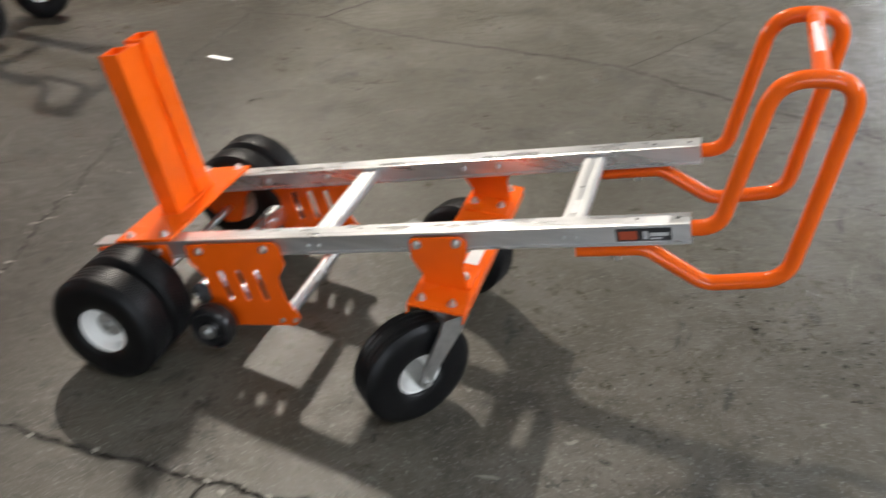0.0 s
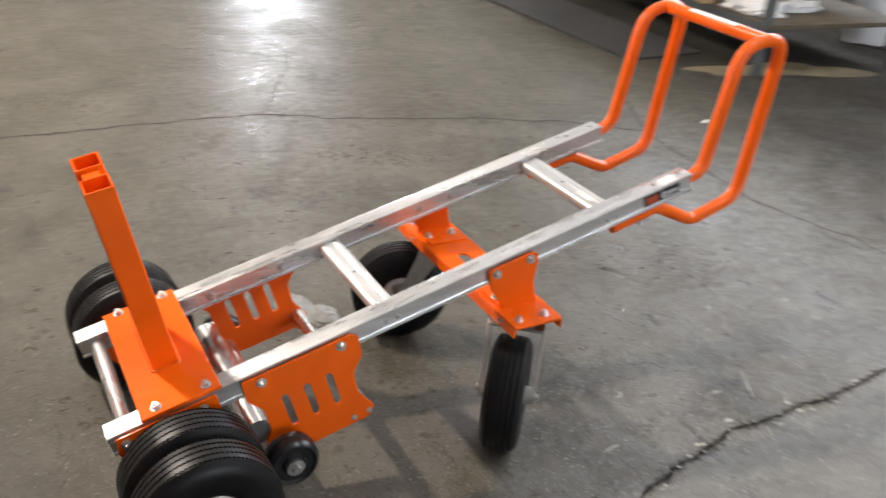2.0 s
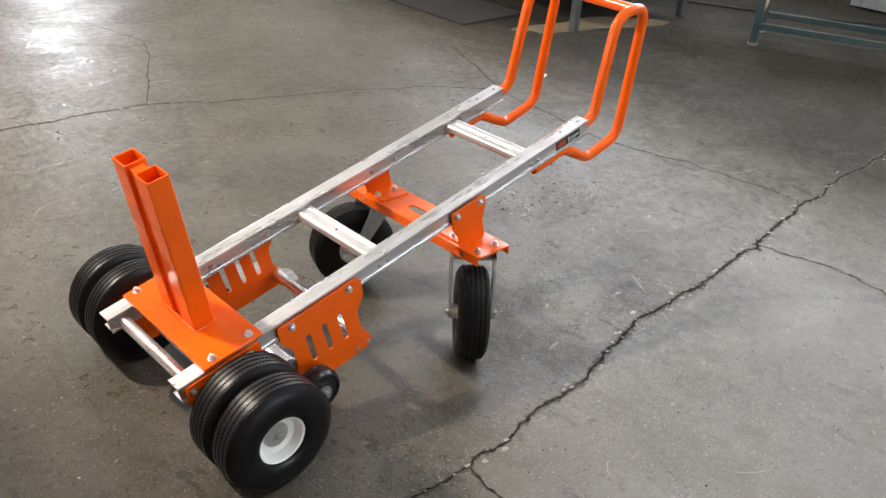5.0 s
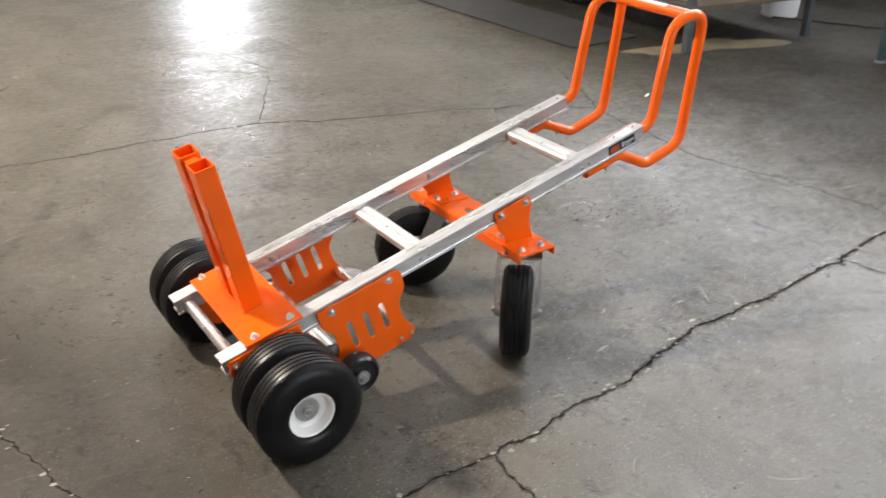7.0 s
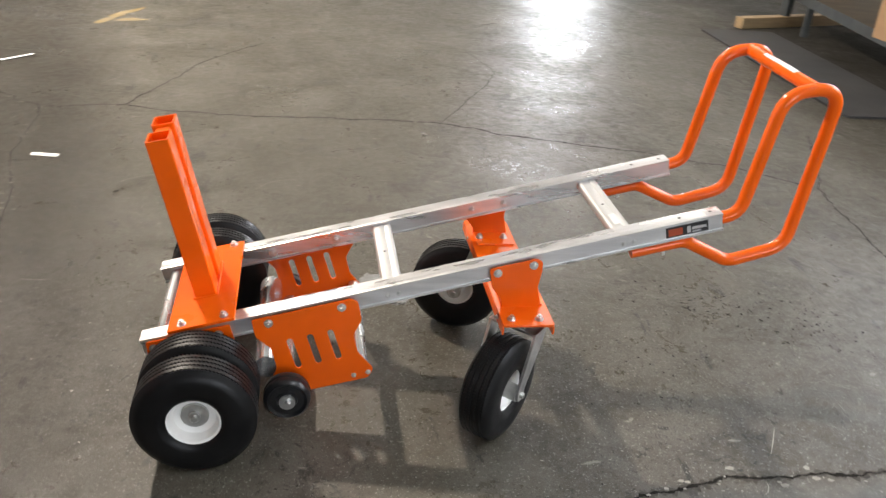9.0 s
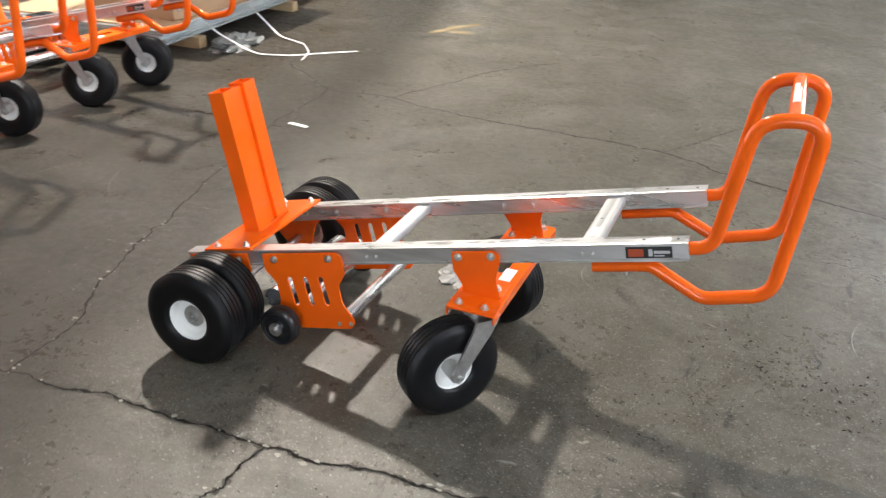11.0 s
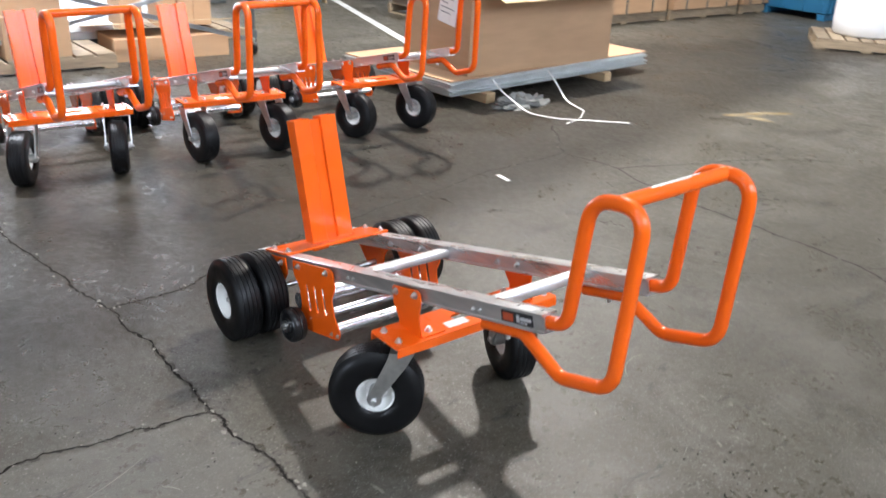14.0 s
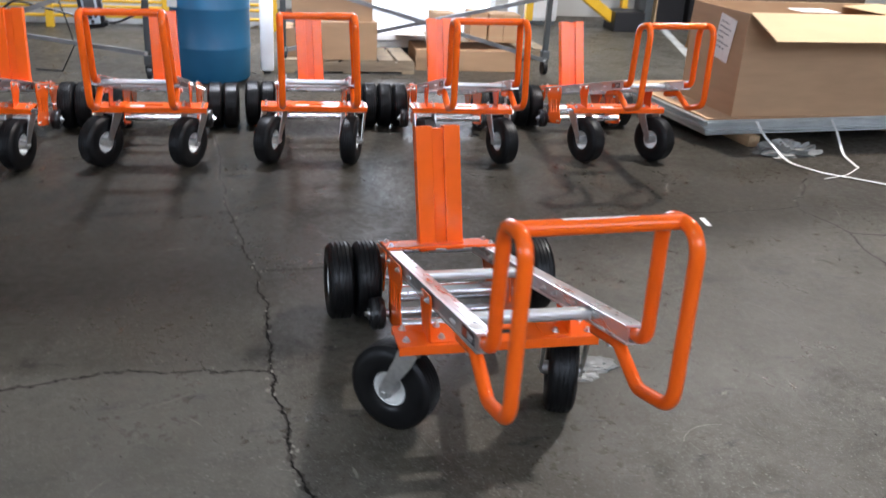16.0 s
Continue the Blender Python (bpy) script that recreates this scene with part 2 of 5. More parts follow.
HARD_BLACK = material("hard_black_plastic", (0.012, 0.012, 0.013), 0.28, 0, 0.2, 30)
RIM = material("white_painted_rim", (0.92, 0.915, 0.89), 0.35, 0, 0.03, 20, 4, (0.78, 0.76, 0.7), 0.3)
HUB = material("grey_hub_steel", (0.5, 0.5, 0.48), 0.4, 0.7, 0.12, 50)
DECAL_BLACK = material("black_decal", (0.02, 0.02, 0.022), 0.35, 0, 0.1, 60)
DECAL_RED = material("red_orange_print", (0.42, 0.07, 0.025), 0.4, 0, 0.05, 60)
DECAL_WHITE = material("white_print", (0.5, 0.5, 0.5), 0.4, 0, 0.05, 60)
PAPER = material("white_paper_label", (0.8, 0.78, 0.75), 0.6, 0, 0.05, 30)
CARDBOARD = material("corrugated_cardboard", (0.42, 0.26, 0.145), 0.8, 0, 0.07, 3, 5, (0.34, 0.2, 0.11), 0.5, 0.15, 120, (1, 1, 6))
CARD_PALE = material("pale_inner_cardboard", (0.42, 0.30, 0.165), 0.75, 0, 0.05, 3, 5, None, 0, 0.1, 120, (1, 1, 6))
GALV = material("galvanised_sheet", (0.66, 0.70, 0.71), 0.36, 0.85, 0.12, 6, 5, (0.5, 0.53, 0.54), 0.6, 0.05, 200)
WOOD = material("raw_pine", (0.44, 0.31, 0.17), 0.7, 0, 0.15, 8, 6, (0.3, 0.2, 0.11), 0.5, 0.2, 60, (1, 8, 8))
WOOD_OLD = material("weathered_pallet_wood", (0.30, 0.23, 0.15), 0.8, 0, 0.25, 8, 6, (0.14, 0.1, 0.07), 0.6, 0.3, 60, (1, 8, 8), per_object=0.25)
STEEL_DARK = material("grey_painted_steel", (0.075, 0.085, 0.09), 0.45, 0, 0.2, 10, 5, (0.03, 0.03, 0.03), 0.5)
STEEL_GREEN = material("dark_green_painted_steel", (0.022, 0.05, 0.055), 0.4, 0, 0.25, 12, 5, (0.08, 0.09, 0.085), 0.4)
YELLOW = material("yellow_safety_paint", (0.75, 0.44, 0.02), 0.45, 0, 0.1, 8)
BLUE = material("blue_polyethylene", (0.018, 0.125, 0.25), 0.42, 0, 0.1, 5, 5, (0.03, 0.15, 0.27), 0.4)
BAG = material("black_bin_bag", (0.012, 0.012, 0.014), 0.25, 0, 0.2, 20)
WALL_WHITE = material("white_block_wall", (0.62, 0.61, 0.57), 0.75, 0, 0.07, 1.2, 6, (0.42, 0.4, 0.36), 0.4, 0.2, 80)
CEILING = material("corrugated_roof_paint", (0.5, 0.49, 0.46), 0.8, 0, 0.08, 1.0)
MAT_RUBBER = material("black_rubber_mat", (0.03, 0.031, 0.033), 0.6, 0, 0.25, 6, 6, (0.07, 0.065, 0.06), 0.5, 0.3, 150)
PLASTIC_WHITE = material("white_plastic", (0.8, 0.81, 0.82), 0.4, 0, 0.05, 6, 5, (0.5, 0.5, 0.48), 0.3)
FILM = material("crumpled_clear_film", (0.2, 0.2, 0.19), 0.42, 0, 0.2, 30, 5, None, 0, 0.3, 60)
STRAP = material("white_plastic_strap", (0.72, 0.72, 0.70), 0.4, 0, 0.08, 40)
CRACK = material("dark_crack_filling", (0.016, 0.014, 0.012), 0.9, 0, 0.4, 40)
CRACK.node_tree.nodes["Principled BSDF"].inputs["Specular IOR Level"].default_value = 0.1
CRACK_EDGE = material("crumbled_dirty_crack_edge", (0.05, 0.043, 0.034), 0.85, 0, 0.4, 50, 5, (0.085, 0.078, 0.066), 0.7)
CHIP = material("chipped_pale_concrete", (0.27, 0.255, 0.22), 0.9, 0, 0.2, 60)
LINE_PAINT = material("worn_white_floor_paint", (0.55, 0.56, 0.53), 0.6, 0, 0.15, 9, 6, (0.3, 0.29, 0.26), 0.8)
STAIN = material("ochre_spilt_paint", (0.2, 0.145, 0.062), 0.6, 0, 0.3, 14, 6, (0.24, 0.21, 0.16), 0.8)
DAYLIGHT = glow("daylight_outside", (0.82, 0.91, 1.0), 22.0)
DAYLIGHT_DIM = glow("daylight_outside_shaded", (0.9, 0.95, 1.0), 9.0)
DAYLIGHT_HIGH = glow("daylight_through_high_windows", (0.8, 0.89, 1.0), 10.0)

# ---- mesh helpers ----


def finish(name, mesh, mat, parent=None, label="", smooth=None, matrix=None):
    mesh.materials.clear()
    mesh.materials.append(mat)
    if smooth:
        for p in mesh.polygons:
            p.use_smooth = True
        if smooth != "all":
            mesh.set_sharp_from_angle(angle=radians(smooth))
    ob = new(name, mesh)
    if parent is not None:
        ob.parent = parent
    if matrix is not None:
        ob.matrix_local = matrix
    if label:
        tagged(ob, label)
    return ob


def part(name, bm, mat, parent=None, label="", smooth=None, matrix=None):
    mesh = bpy.data.meshes.new(name)
    bmesh.ops.recalc_face_normals(bm, faces=bm.faces)
    bm.to_mesh(mesh)
    bm.free()
    return finish(name, mesh, mat, parent, label, smooth, matrix)


def anchor(name, label, category, m=None, group="", kind=""):
    ob = new(name)
    ob.empty_display_size = 0.1
    if m is not None:
        ob.matrix_world = m
    return tagged(ob, label, category, group, kind)


def box(bm, lo, hi, m=None, bevel=0.0):
    made = bmesh.ops.create_cube(bm, size=1.0)
    size = [b - a for a, b in zip(lo, hi)]
    mid = [(a + b) / 2 for a, b in zip(lo, hi)]
    bmesh.ops.transform(bm, matrix=Matrix.Translation(mid) @ Matrix.Diagonal((*size, 1)), verts=made["verts"])
    verts = made["verts"]
    if bevel:
        edges = list({e for v in verts for e in v.link_edges})
        verts = list({v for f in bmesh.ops.bevel(bm, geom=edges, offset=bevel, segments=2, affect="EDGES", profile=0.5)["faces"] for v in f.verts} | {v for v in verts if v.is_valid})
    if m is not None:
        bmesh.ops.transform(bm, matrix=m, verts=verts)
    return bm


def block(lo, hi, m=None, bevel=0.0):
    return box(bmesh.new(), lo, hi, m, bevel)


def rod(bm, a, b, r, sides=14, r2=None, scale=(1, 1)):
    """A closed cylinder or cone from a to b."""
    a, b = Vector(a), Vector(b)
    made = bmesh.ops.create_cone(bm, cap_ends=True, segments=sides, radius1=r, radius2=r if r2 is None else r2, depth=(b - a).length)
    turn = (b - a).to_track_quat("Z", "Y").to_matrix().to_4x4()
    bmesh.ops.transform(bm, matrix=Matrix.Translation((a + b) / 2) @ turn @ Matrix.Diagonal((scale[0], scale[1], 1, 1)), verts=made["verts"])
    return bm


def prism(bm, outline, lo, hi, place):
    """An outline of (a, b) pairs swept from lo to hi; place(a, b, c) gives the point."""
    ends = [[bm.verts.new(place(a, b, c)) for a, b in outline] for c in (lo, hi)]
    bm.faces.new(ends[0]), bm.faces.new(list(reversed(ends[1])))
    n = len(outline)
    for i in range(n):
        bm.faces.new((ends[0][i], ends[1][i], ends[1][(i + 1) % n], ends[0][(i + 1) % n]))
    return bm


def fillet(points, steps=7):
    """A polyline whose corners (x, y, r) or (x, y, z, r) are rounded."""
    out = []
    for i, p in enumerate(points):
        *xyz, r = p
        q = Vector(xyz)
        if r == 0 or i in (0, len(points) - 1):
            out.append(q)
            continue
        before, after = (Vector(points[i - 1][:-1]) - q), (Vector(points[i + 1][:-1]) - q)
        angle = before.angle(after)
        d = min(r / math.tan(angle / 2), before.length * 0.48, after.length * 0.48)
        a, b = q + before.normalized() * d, q + after.normalized() * d
        for k in range(steps + 1):
            t = k / steps
            out.append(a * (1 - t) ** 2 + q * 2 * t * (1 - t) + b * t * t)
    return out


def pipe(points, r, sides=12, closed=False, flat=None):
    """A tube along a polyline."""
    bm = bmesh.new()
    pts = [Vector(p) for p in points]
    rings, n = [], len(pts)
    up = None
    for i, p in enumerate(pts):
        d = (pts[min(i + 1, n - 1)] - pts[max(i - 1, 0)]).normalized()
        if up is None:
            up = Vector((0, 1, 0)) if abs(d.y) < 0.9 else Vector((1, 0, 0))
        side = d.cross(up).normalized()
        up = side.cross(d).normalized()
        ring = []
        for k in range(sides):
            a = 2 * math.pi * k / sides
            ring.append(bm.verts.new(p + side * (r * math.cos(a)) + up * (r * math.sin(a) * (flat or 1.0))))
        rings.append(ring)
    for a, b in zip(rings, rings[1:]):
        for k in range(sides):
            bm.faces.new((a[k], a[(k + 1) % sides], b[(k + 1) % sides], b[k]))
    bm.faces.new(rings[0]), bm.faces.new(list(reversed(rings[-1])))
    return bm


def lathe(profile, sides=40, cut=None):
    """A (radius, height) profile turned round the y axis; closed on itself."""
    bm = bmesh.new()
    rings = []
    for k in range(sides):
        a = 2 * math.pi * k / sides
        rings.append([bm.verts.new((r * math.cos(a), h, r * math.sin(a))) for r, h in profile])
    for k in range(sides):
        one, two = rings[k], rings[(k + 1) % sides]
        for i in range(len(profile)):
            j = (i + 1) % len(profile)
            bm.faces.new((one[i], two[i], two[j], one[j]))
    return bm


def sheet(name, outline, holes, thick, mat, parent, m, label="", bevel=0.0008):
    """A flat plate with rounded holes, in the xy plane of m, thick along its z."""
    cu = bpy.data.curves.new(name, "CURVE")
    cu.dimensions, cu.fill_mode = "2D", "BOTH"
    cu.extrude, cu.bevel_depth, cu.bevel_resolution = thick / 2 - bevel, bevel, 1
    cu.offset = -bevel
    for loop in (outline, *holes):
        s = cu.splines.new("POLY")
        s.points.add(len(loop) - 1)
        for pt, co in zip(s.points, loop):
            pt.co = (co[0], co[1], 0, 1)
        s.use_cyclic_u = True
    tmp = bpy.data.objects.new(name, cu)
    mesh = bpy.data.meshes.new_from_object(tmp)
    bm = bmesh.new()
    bm.from_mesh(mesh)
    bmesh.ops.remove_doubles(bm, verts=bm.verts, dist=0.0001)
    bm.to_mesh(mesh)
    bm.free()
    bpy.data.objects.remove(tmp)
    bpy.data.curves.remove(cu)
    return finish(name, mesh, mat, parent, label, None, m)


def round_loop(corners, steps=5):
    """A closed outline with rounded corners (x, y, r)."""
    n = len(corners)
    out = []
    for i in range(n):
        out += fillet([corners[i - 1], corners[i], corners[(i + 1) % n]], steps)[1:-1] if corners[i][2] else [Vector(corners[i][:2])]
    return out


def slot(x, y, length, width, lean=0.0, steps=6):
    out = []
    for end, start in ((1, 0), (-1, math.pi)):
        for k in range(steps + 1):
            a = start + math.pi * k / steps
            px, py = width / 2 * math.cos(a), end * (length - width) / 2 + width / 2 * math.sin(a)
            out.append((x + px * math.cos(lean) - py * math.sin(lean), y + px * math.sin(lean) + py * math.cos(lean)))
    return out


def mesh_of(bm, name):
    mesh = bpy.data.meshes.new(name)
    bmesh.ops.recalc_face_normals(bm, faces=bm.faces)
    bm.to_mesh(mesh)
    bm.free()
    return mesh


def bolt_mesh():
    bm = bmesh.new()
    rod(bm, (0, 0, 0), (0, 0, 0.0015), 0.0105, 14)
    rod(bm, (0, 0, 0.0015), (0, 0, 0.008), 0.0078, 6)
    rod(bm, (0, 0, 0.008), (0, 0, 0.012), 0.0042, 10)
    return mesh_of(bm, "bolt")


BOLT = bolt_mesh()
BOLT.materials.append(ZINC)


def bolt(parent, place, axis, size=1.0):
    ob = new("bolt", BOLT)
    ob.parent = parent
    turn = Vector(axis).to_track_quat("Z", "Y").to_matrix().to_4x4()
    ob.matrix_local = Matrix.Translation(place) @ turn @ Matrix.Diagonal((size, size, size, 1))
    return ob

# ---- the setting ----
WEST, EAST, SOUTH, NORTH, HIGH = -8.1, 6.75, -10.0, 12.7, 6.2


def structure(name, label, category, bm, mat):
    return tagged(part(name, bm, mat), label, category, "", "structure")


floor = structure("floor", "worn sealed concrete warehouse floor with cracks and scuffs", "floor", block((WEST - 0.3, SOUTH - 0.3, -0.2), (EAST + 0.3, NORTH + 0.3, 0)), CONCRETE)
structure("ceiling", "pale painted corrugated roof deck", "ceiling", block((WEST - 0.3, SOUTH - 0.3, HIGH), (EAST + 0.3, NORTH + 0.3, HIGH + 0.2)), CEILING)


def wall_with_door(name, along, at, lo, hi, doors, label):
    """A wall of 0.25 m with door openings (from, to, height)."""
    bm = bmesh.new()
    spans, pos = [], lo
    for a, b, h in doors:
        spans += [(pos, a, 0, HIGH), (a, b, h, HIGH)]
        pos = b
    spans.append((pos, hi, 0, HIGH))
    for a, b, z0, z1 in spans:
        if along == "x":
            box(bm, (a, at, z0), (b, at + 0.25, z1))
        else:
            box(bm, (at, a, z0), (at + 0.25, b, z1))
    return structure(name, label, "wall", bm, WALL_WHITE)


wall_with_door("wall_north", "x", NORTH, WEST - 0.25, EAST + 0.25, [(3.9, 4.9, 2.15)], "pale far wall with an open door to the daylight")
wall_with_door("wall_south", "x", SOUTH - 0.25, WEST - 0.25, EAST + 0.25, [(0.8, 4.8, 3.6)], "pale wall with a wide open loading door")
wall_with_door("wall_west", "y", WEST - 0.25, SOUTH, NORTH, [(0.3, 2.65, 3.0)], "white painted wall with an open loading door")
bm = bmesh.new()
for a, b, z0, z1 in ((SOUTH, -2.4, 0, HIGH), (-2.4, 6.4, 0, 2.6), (-2.4, 6.4, 5.5, HIGH), (6.4, NORTH, 0, HIGH), (-0.3, -0.1, 2.6, 5.5), (2.0, 2.2, 2.6, 5.5), (4.2, 4.4, 2.6, 5.5)):
    box(bm, (EAST, a, z0), (EAST + 0.25, b, z1))
east = structure("wall_east", "white painted block wall with high window openings", "wall", bm, WALL_WHITE)
structure("backdrop", "overcast daylight outside the high windows", "backdrop", block((EAST + 0.8, -3.4, 1.9), (EAST + 0.85, 7.4, 6.2)), DAYLIGHT_HIGH)
structure("backdrop", "bright overcast daylight outside the loading doors", "backdrop", block((3.2, NORTH + 0.9, -0.2), (5.6, NORTH + 0.95, 2.9)), DAYLIGHT)
structure("backdrop", "bright overcast daylight outside the loading doors", "backdrop", block((WEST - 1.5, -0.4, -0.2), (WEST - 1.45, 3.4, 3.6)), DAYLIGHT_DIM)


def crack(points, width, seed, wander=0.012):
    """A jagged dark crack in the floor through a few points."""
    rng = random.Random(seed)
    pts = [Vector((x, y)) for x, y in points]
    for level in range(6):
        out = [pts[0]]
        for a, b in zip(pts, pts[1:]):
            d = b - a
            if d.length > 0.014:
                side = Vector((-d.y, d.x)).normalized()
                out.append((a + b) / 2 + side * rng.gauss(0, 1) * min(wander * 0.62**level, d.length * 0.12))
            out.append(b)
        pts = out
    for name, mat, scale, low, lift in (("crack_edge", CRACK_EDGE, 2.0, 0.3, 0.0008), ("crack", CRACK, 0.72, 0.4, 0.0014)):
        bm = bmesh.new()
        prev = None
        for i, p in enumerate(pts):
            d = (pts[min(i + 1, len(pts) - 1)] - pts[max(i - 1, 0)]).normalized()
            side = Vector((-d.y, d.x))
            w = width * scale * (low + 0.95 * rng.random() ** 2) * (0.35 if i in (0, len(pts) - 1) else 1)
            a, b = p + side * w * rng.uniform(0.3, 0.7), p - side * w * rng.uniform(0.3, 0.7)
            row = (bm.verts.new((*a, lift)), bm.verts.new((*b, lift)))
            if prev:
                bm.faces.new((prev[0], prev[1], row[1], row[0]))
            prev = row
        part(name, bm, mat, floor)
    chips = bmesh.new()
    for p in pts:
        if rng.random() < 0.1:
            q = p + Vector((rng.gauss(0, 1), rng.gauss(0, 1))) * width * 1.2
            n, r = rng.randint(5, 7), rng.uniform(0.003, 0.009) * (width / 0.009)
            chips.faces.new([chips.verts.new((q.x + r * rng.uniform(0.4, 1.3) * math.cos(6.283 * k / n), q.y + 0.6 * r * rng.uniform(0.4, 1.3) * math.sin(6.283 * k / n), 0.0018)) for k in range(n)])
    tagged(part("chips", chips, CHIP, floor), kind="stuff")


crack([(-2.527, -0.62), (-1.73, -0.575), (-1.308, -0.546), (-0.876, -0.468), (-0.55, -0.419), (-0.181, -0.394), (0.212, -0.391), (0.448, -0.369), (0.824, -0.318)], 0.013, 1)
crack([(0.824, -0.318), (1.275, -0.268), (1.583, -0.258), (1.82, -0.242), (2.32, -0.179), (2.816, -0.16), (3.544, -0.112), (5.156, -0.055)], 0.015, 2)
crack([(0.212, -0.391), (0.182, -0.604), (0.158, -0.81), (0.18, -0.975), (0.226, -1.219), (0.123, -1.926)], 0.009, 3)
crack([(-0.55, -0.419), (-0.571, -0.139), (-0.665, 0.041), (-0.745, 0.306), (-0.774, 0.526), (-0.877, 0.87), (-0.961, 1.384), (-1.056, 1.794), (-1.099, 2.295)], 0.0105, 4)
crack([(-1.099, 2.295), (-1.224, 2.379), (-1.336, 2.517), (-1.553, 2.674)], 0.012, 5)
crack([(-1.099, 2.295), (-0.735, 2.358), (-0.299, 2.253), (0.215, 2.255), (0.702, 2.228), (0.999, 2.077), (1.649, 1.882), (1.957, 1.75), (2.28, 1.497)], 0.0095, 6)
crack([(2.628, 2.179), (2.434, 1.754), (2.289, 1.488), (2.249, 1.19), (2.174, 0.725), (2.283, 0.341), (2.317, -0.021), (2.291, -0.179)], 0.007, 7)
crack([(-0.735, 2.358), (-0.541, 2.866), (-0.364, 3.296), (-0.155, 3.599)], 0.0075, 8)
crack([(1.82, -0.242), (1.872, -0.456), (1.882, -0.585), (1.824, -0.755), (1.778, -1.336)], 0.006, 9)
crack([(0.731, 2.228), (1.044, 2.813), (1.183, 3.158), (1.088, 3.589)], 0.004, 10)


def flat_patch(name, x, y, rx, ry, turn, mat, seed, lumps=0.35, z=0.0009):
    """An irregular flat stain or paint patch on the floor."""
    rng = random.Random(seed)
    bm = bmesh.new()
    n = 60
    ph = [rng.uniform(0, 6.28) for _ in range(6)]
    ring = []
    for k in range(n):
        a = 6.2832 * k / n
        f = 1 + lumps * sum(math.sin((j + 2) * a + ph[j]) / (j + 1.5) for j in range(6))
        px, py = rx * f * math.cos(a), ry * f * math.sin(a)
        ring.append(bm.verts.new((x + px * math.cos(turn) - py * math.sin(turn), y + px * math.sin(turn) + py * math.cos(turn), z)))
    bm.faces.new(ring)
    return part(name, bm, mat, floor)


flat_patch("paint_stain", -1.083, 4.183, 0.186, 0.047, 1.2, STAIN, 3, 0.5)
flat_patch("paint_stain", -1, 4.065, 0.093, 0.033, 0.5, STAIN, 5, 0.5)
bm = bmesh.new()
box(bm, (-0.05, -3.4, 0.0), (0.05, 3.4, 0.001), pose(-5.932, 4.089, 0, 0, 0, 72) @ Matrix.Scale(0.882, 4))
part("floor_marking", bm, LINE_PAINT, floor, "worn white painted floor line")

# ---- the hand trucks ----
TILT = radians(14)
CT, ST = math.cos(TILT), math.sin(TILT)


def on_rail(u, w, n):
    """A point from along, across and above the rails to the truck's own frame."""
    return Vector((u * CT - n * ST, w, 0.267 + u * ST + n * CT))


RAIL_FRAME = Matrix.Translation(on_rail(0, 0, 0)) @ Matrix(((CT, 0, -ST, 0), (0, 1, 0, 0), (ST, 0, CT, 0), (0, 0, 0, 1)))


def plate_frame(w):
    """x along the rails, y above them, z outwards across."""
    return RAIL_FRAME @ Matrix.Translation((0, w, 0)) @ Matrix(((1, 0, 0, 0), (0, 0, -1, 0), (0, 1, 0, 0), (0, 0, 0, 1)))


def tyre_mesh(radius, width, bead, grooves=5, sides=200):
    """A tyre with a rounded carcass and narrow zigzag tread grooves."""
    half = width / 2
    bm = bmesh.new()
    fixed = [(bead, -0.82), (bead + 0.006, -0.95), (bead + 0.02, -0.985), (radius - 0.03, -1.0), (radius - 0.017, -0.95), (radius - 0.008, -0.84), (radius - 0.0045, -0.74)]
    rings = []
    for k in range(sides):
        a = 2 * math.pi * k / sides
        zig = 0.0014 if k % 2 else -0.0014
        nib = 0.0016 if k % 2 else 0.0
        worn = [(r - nib if 3 < i < 6 else r, h) for i, (r, h) in enumerate(fixed)]
        prof = [(r, h * half) for r, h in worn]
        for g in range(grooves):
            c = (-0.5 + g / (grooves - 1)) * half * 1.24
            crown = radius - 0.003 * (c / half) ** 2
            prof += [(crown, c - 0.0026 + zig), (crown - 0.0021, c - 0.0016 + zig), (crown - 0.0021, c + 0.0016 + zig), (crown, c + 0.0026 + zig)]
        prof += [(r, -h * half) for r, h in reversed(worn)]
        rings.append([bm.verts.new((r * math.cos(a), h, r * math.sin(a))) for r, h in prof])
    for k in range(sides):
        one, two = rings[k], rings[(k + 1) % sides]
        for i in range(len(one)):
            j = (i + 1) % len(one)
            bm.faces.new((one[i], two[i], two[j], one[j]))
    return mesh_of(bm, "tyre")


def rim_mesh(bead, width):
    h = width / 2
    prof = [(0.012, -h * 0.1), (0.03, -h * 0.12), (bead - 0.014, -h * 0.32), (bead - 0.006, -h * 0.8), (bead + 0.002, -h * 0.88), (bead + 0.002, -h * 0.8), (bead, 0),
            (bead + 0.002, h * 0.8), (bead + 0.002, h * 0.88), (bead - 0.006, h * 0.8), (bead - 0.014, h * 0.32), (0.03, h * 0.12), (0.012, h * 0.1)]
    return mesh_of(lathe(prof, 40), "rim")


def wheel(parent, m, tyre, rim, hub_r, hub_half):
    """A wheel whose axle lies along y of m, with its hub and nuts."""
    t = finish("tyre", tyre, RUBBER, parent, "", 40, m)
    r = finish("rim", rim, RIM, parent, "white painted steel rim", 35, m)
    bm = bmesh.new()
    rod(bm, (0, -hub_half, 0), (0, hub_half, 0), hub_r, 20)
    rod(bm, (0, -hub_half - 0.006, 0), (0, hub_half + 0.006, 0), 0.011, 14)
    rod(bm, (0, -hub_half - 0.014, 0), (0, hub_half + 0.014, 0), 0.0075, 6)
    part("hub", bm, HUB, parent, "grey steel hub with axle nut", 35, m)
    return t, r


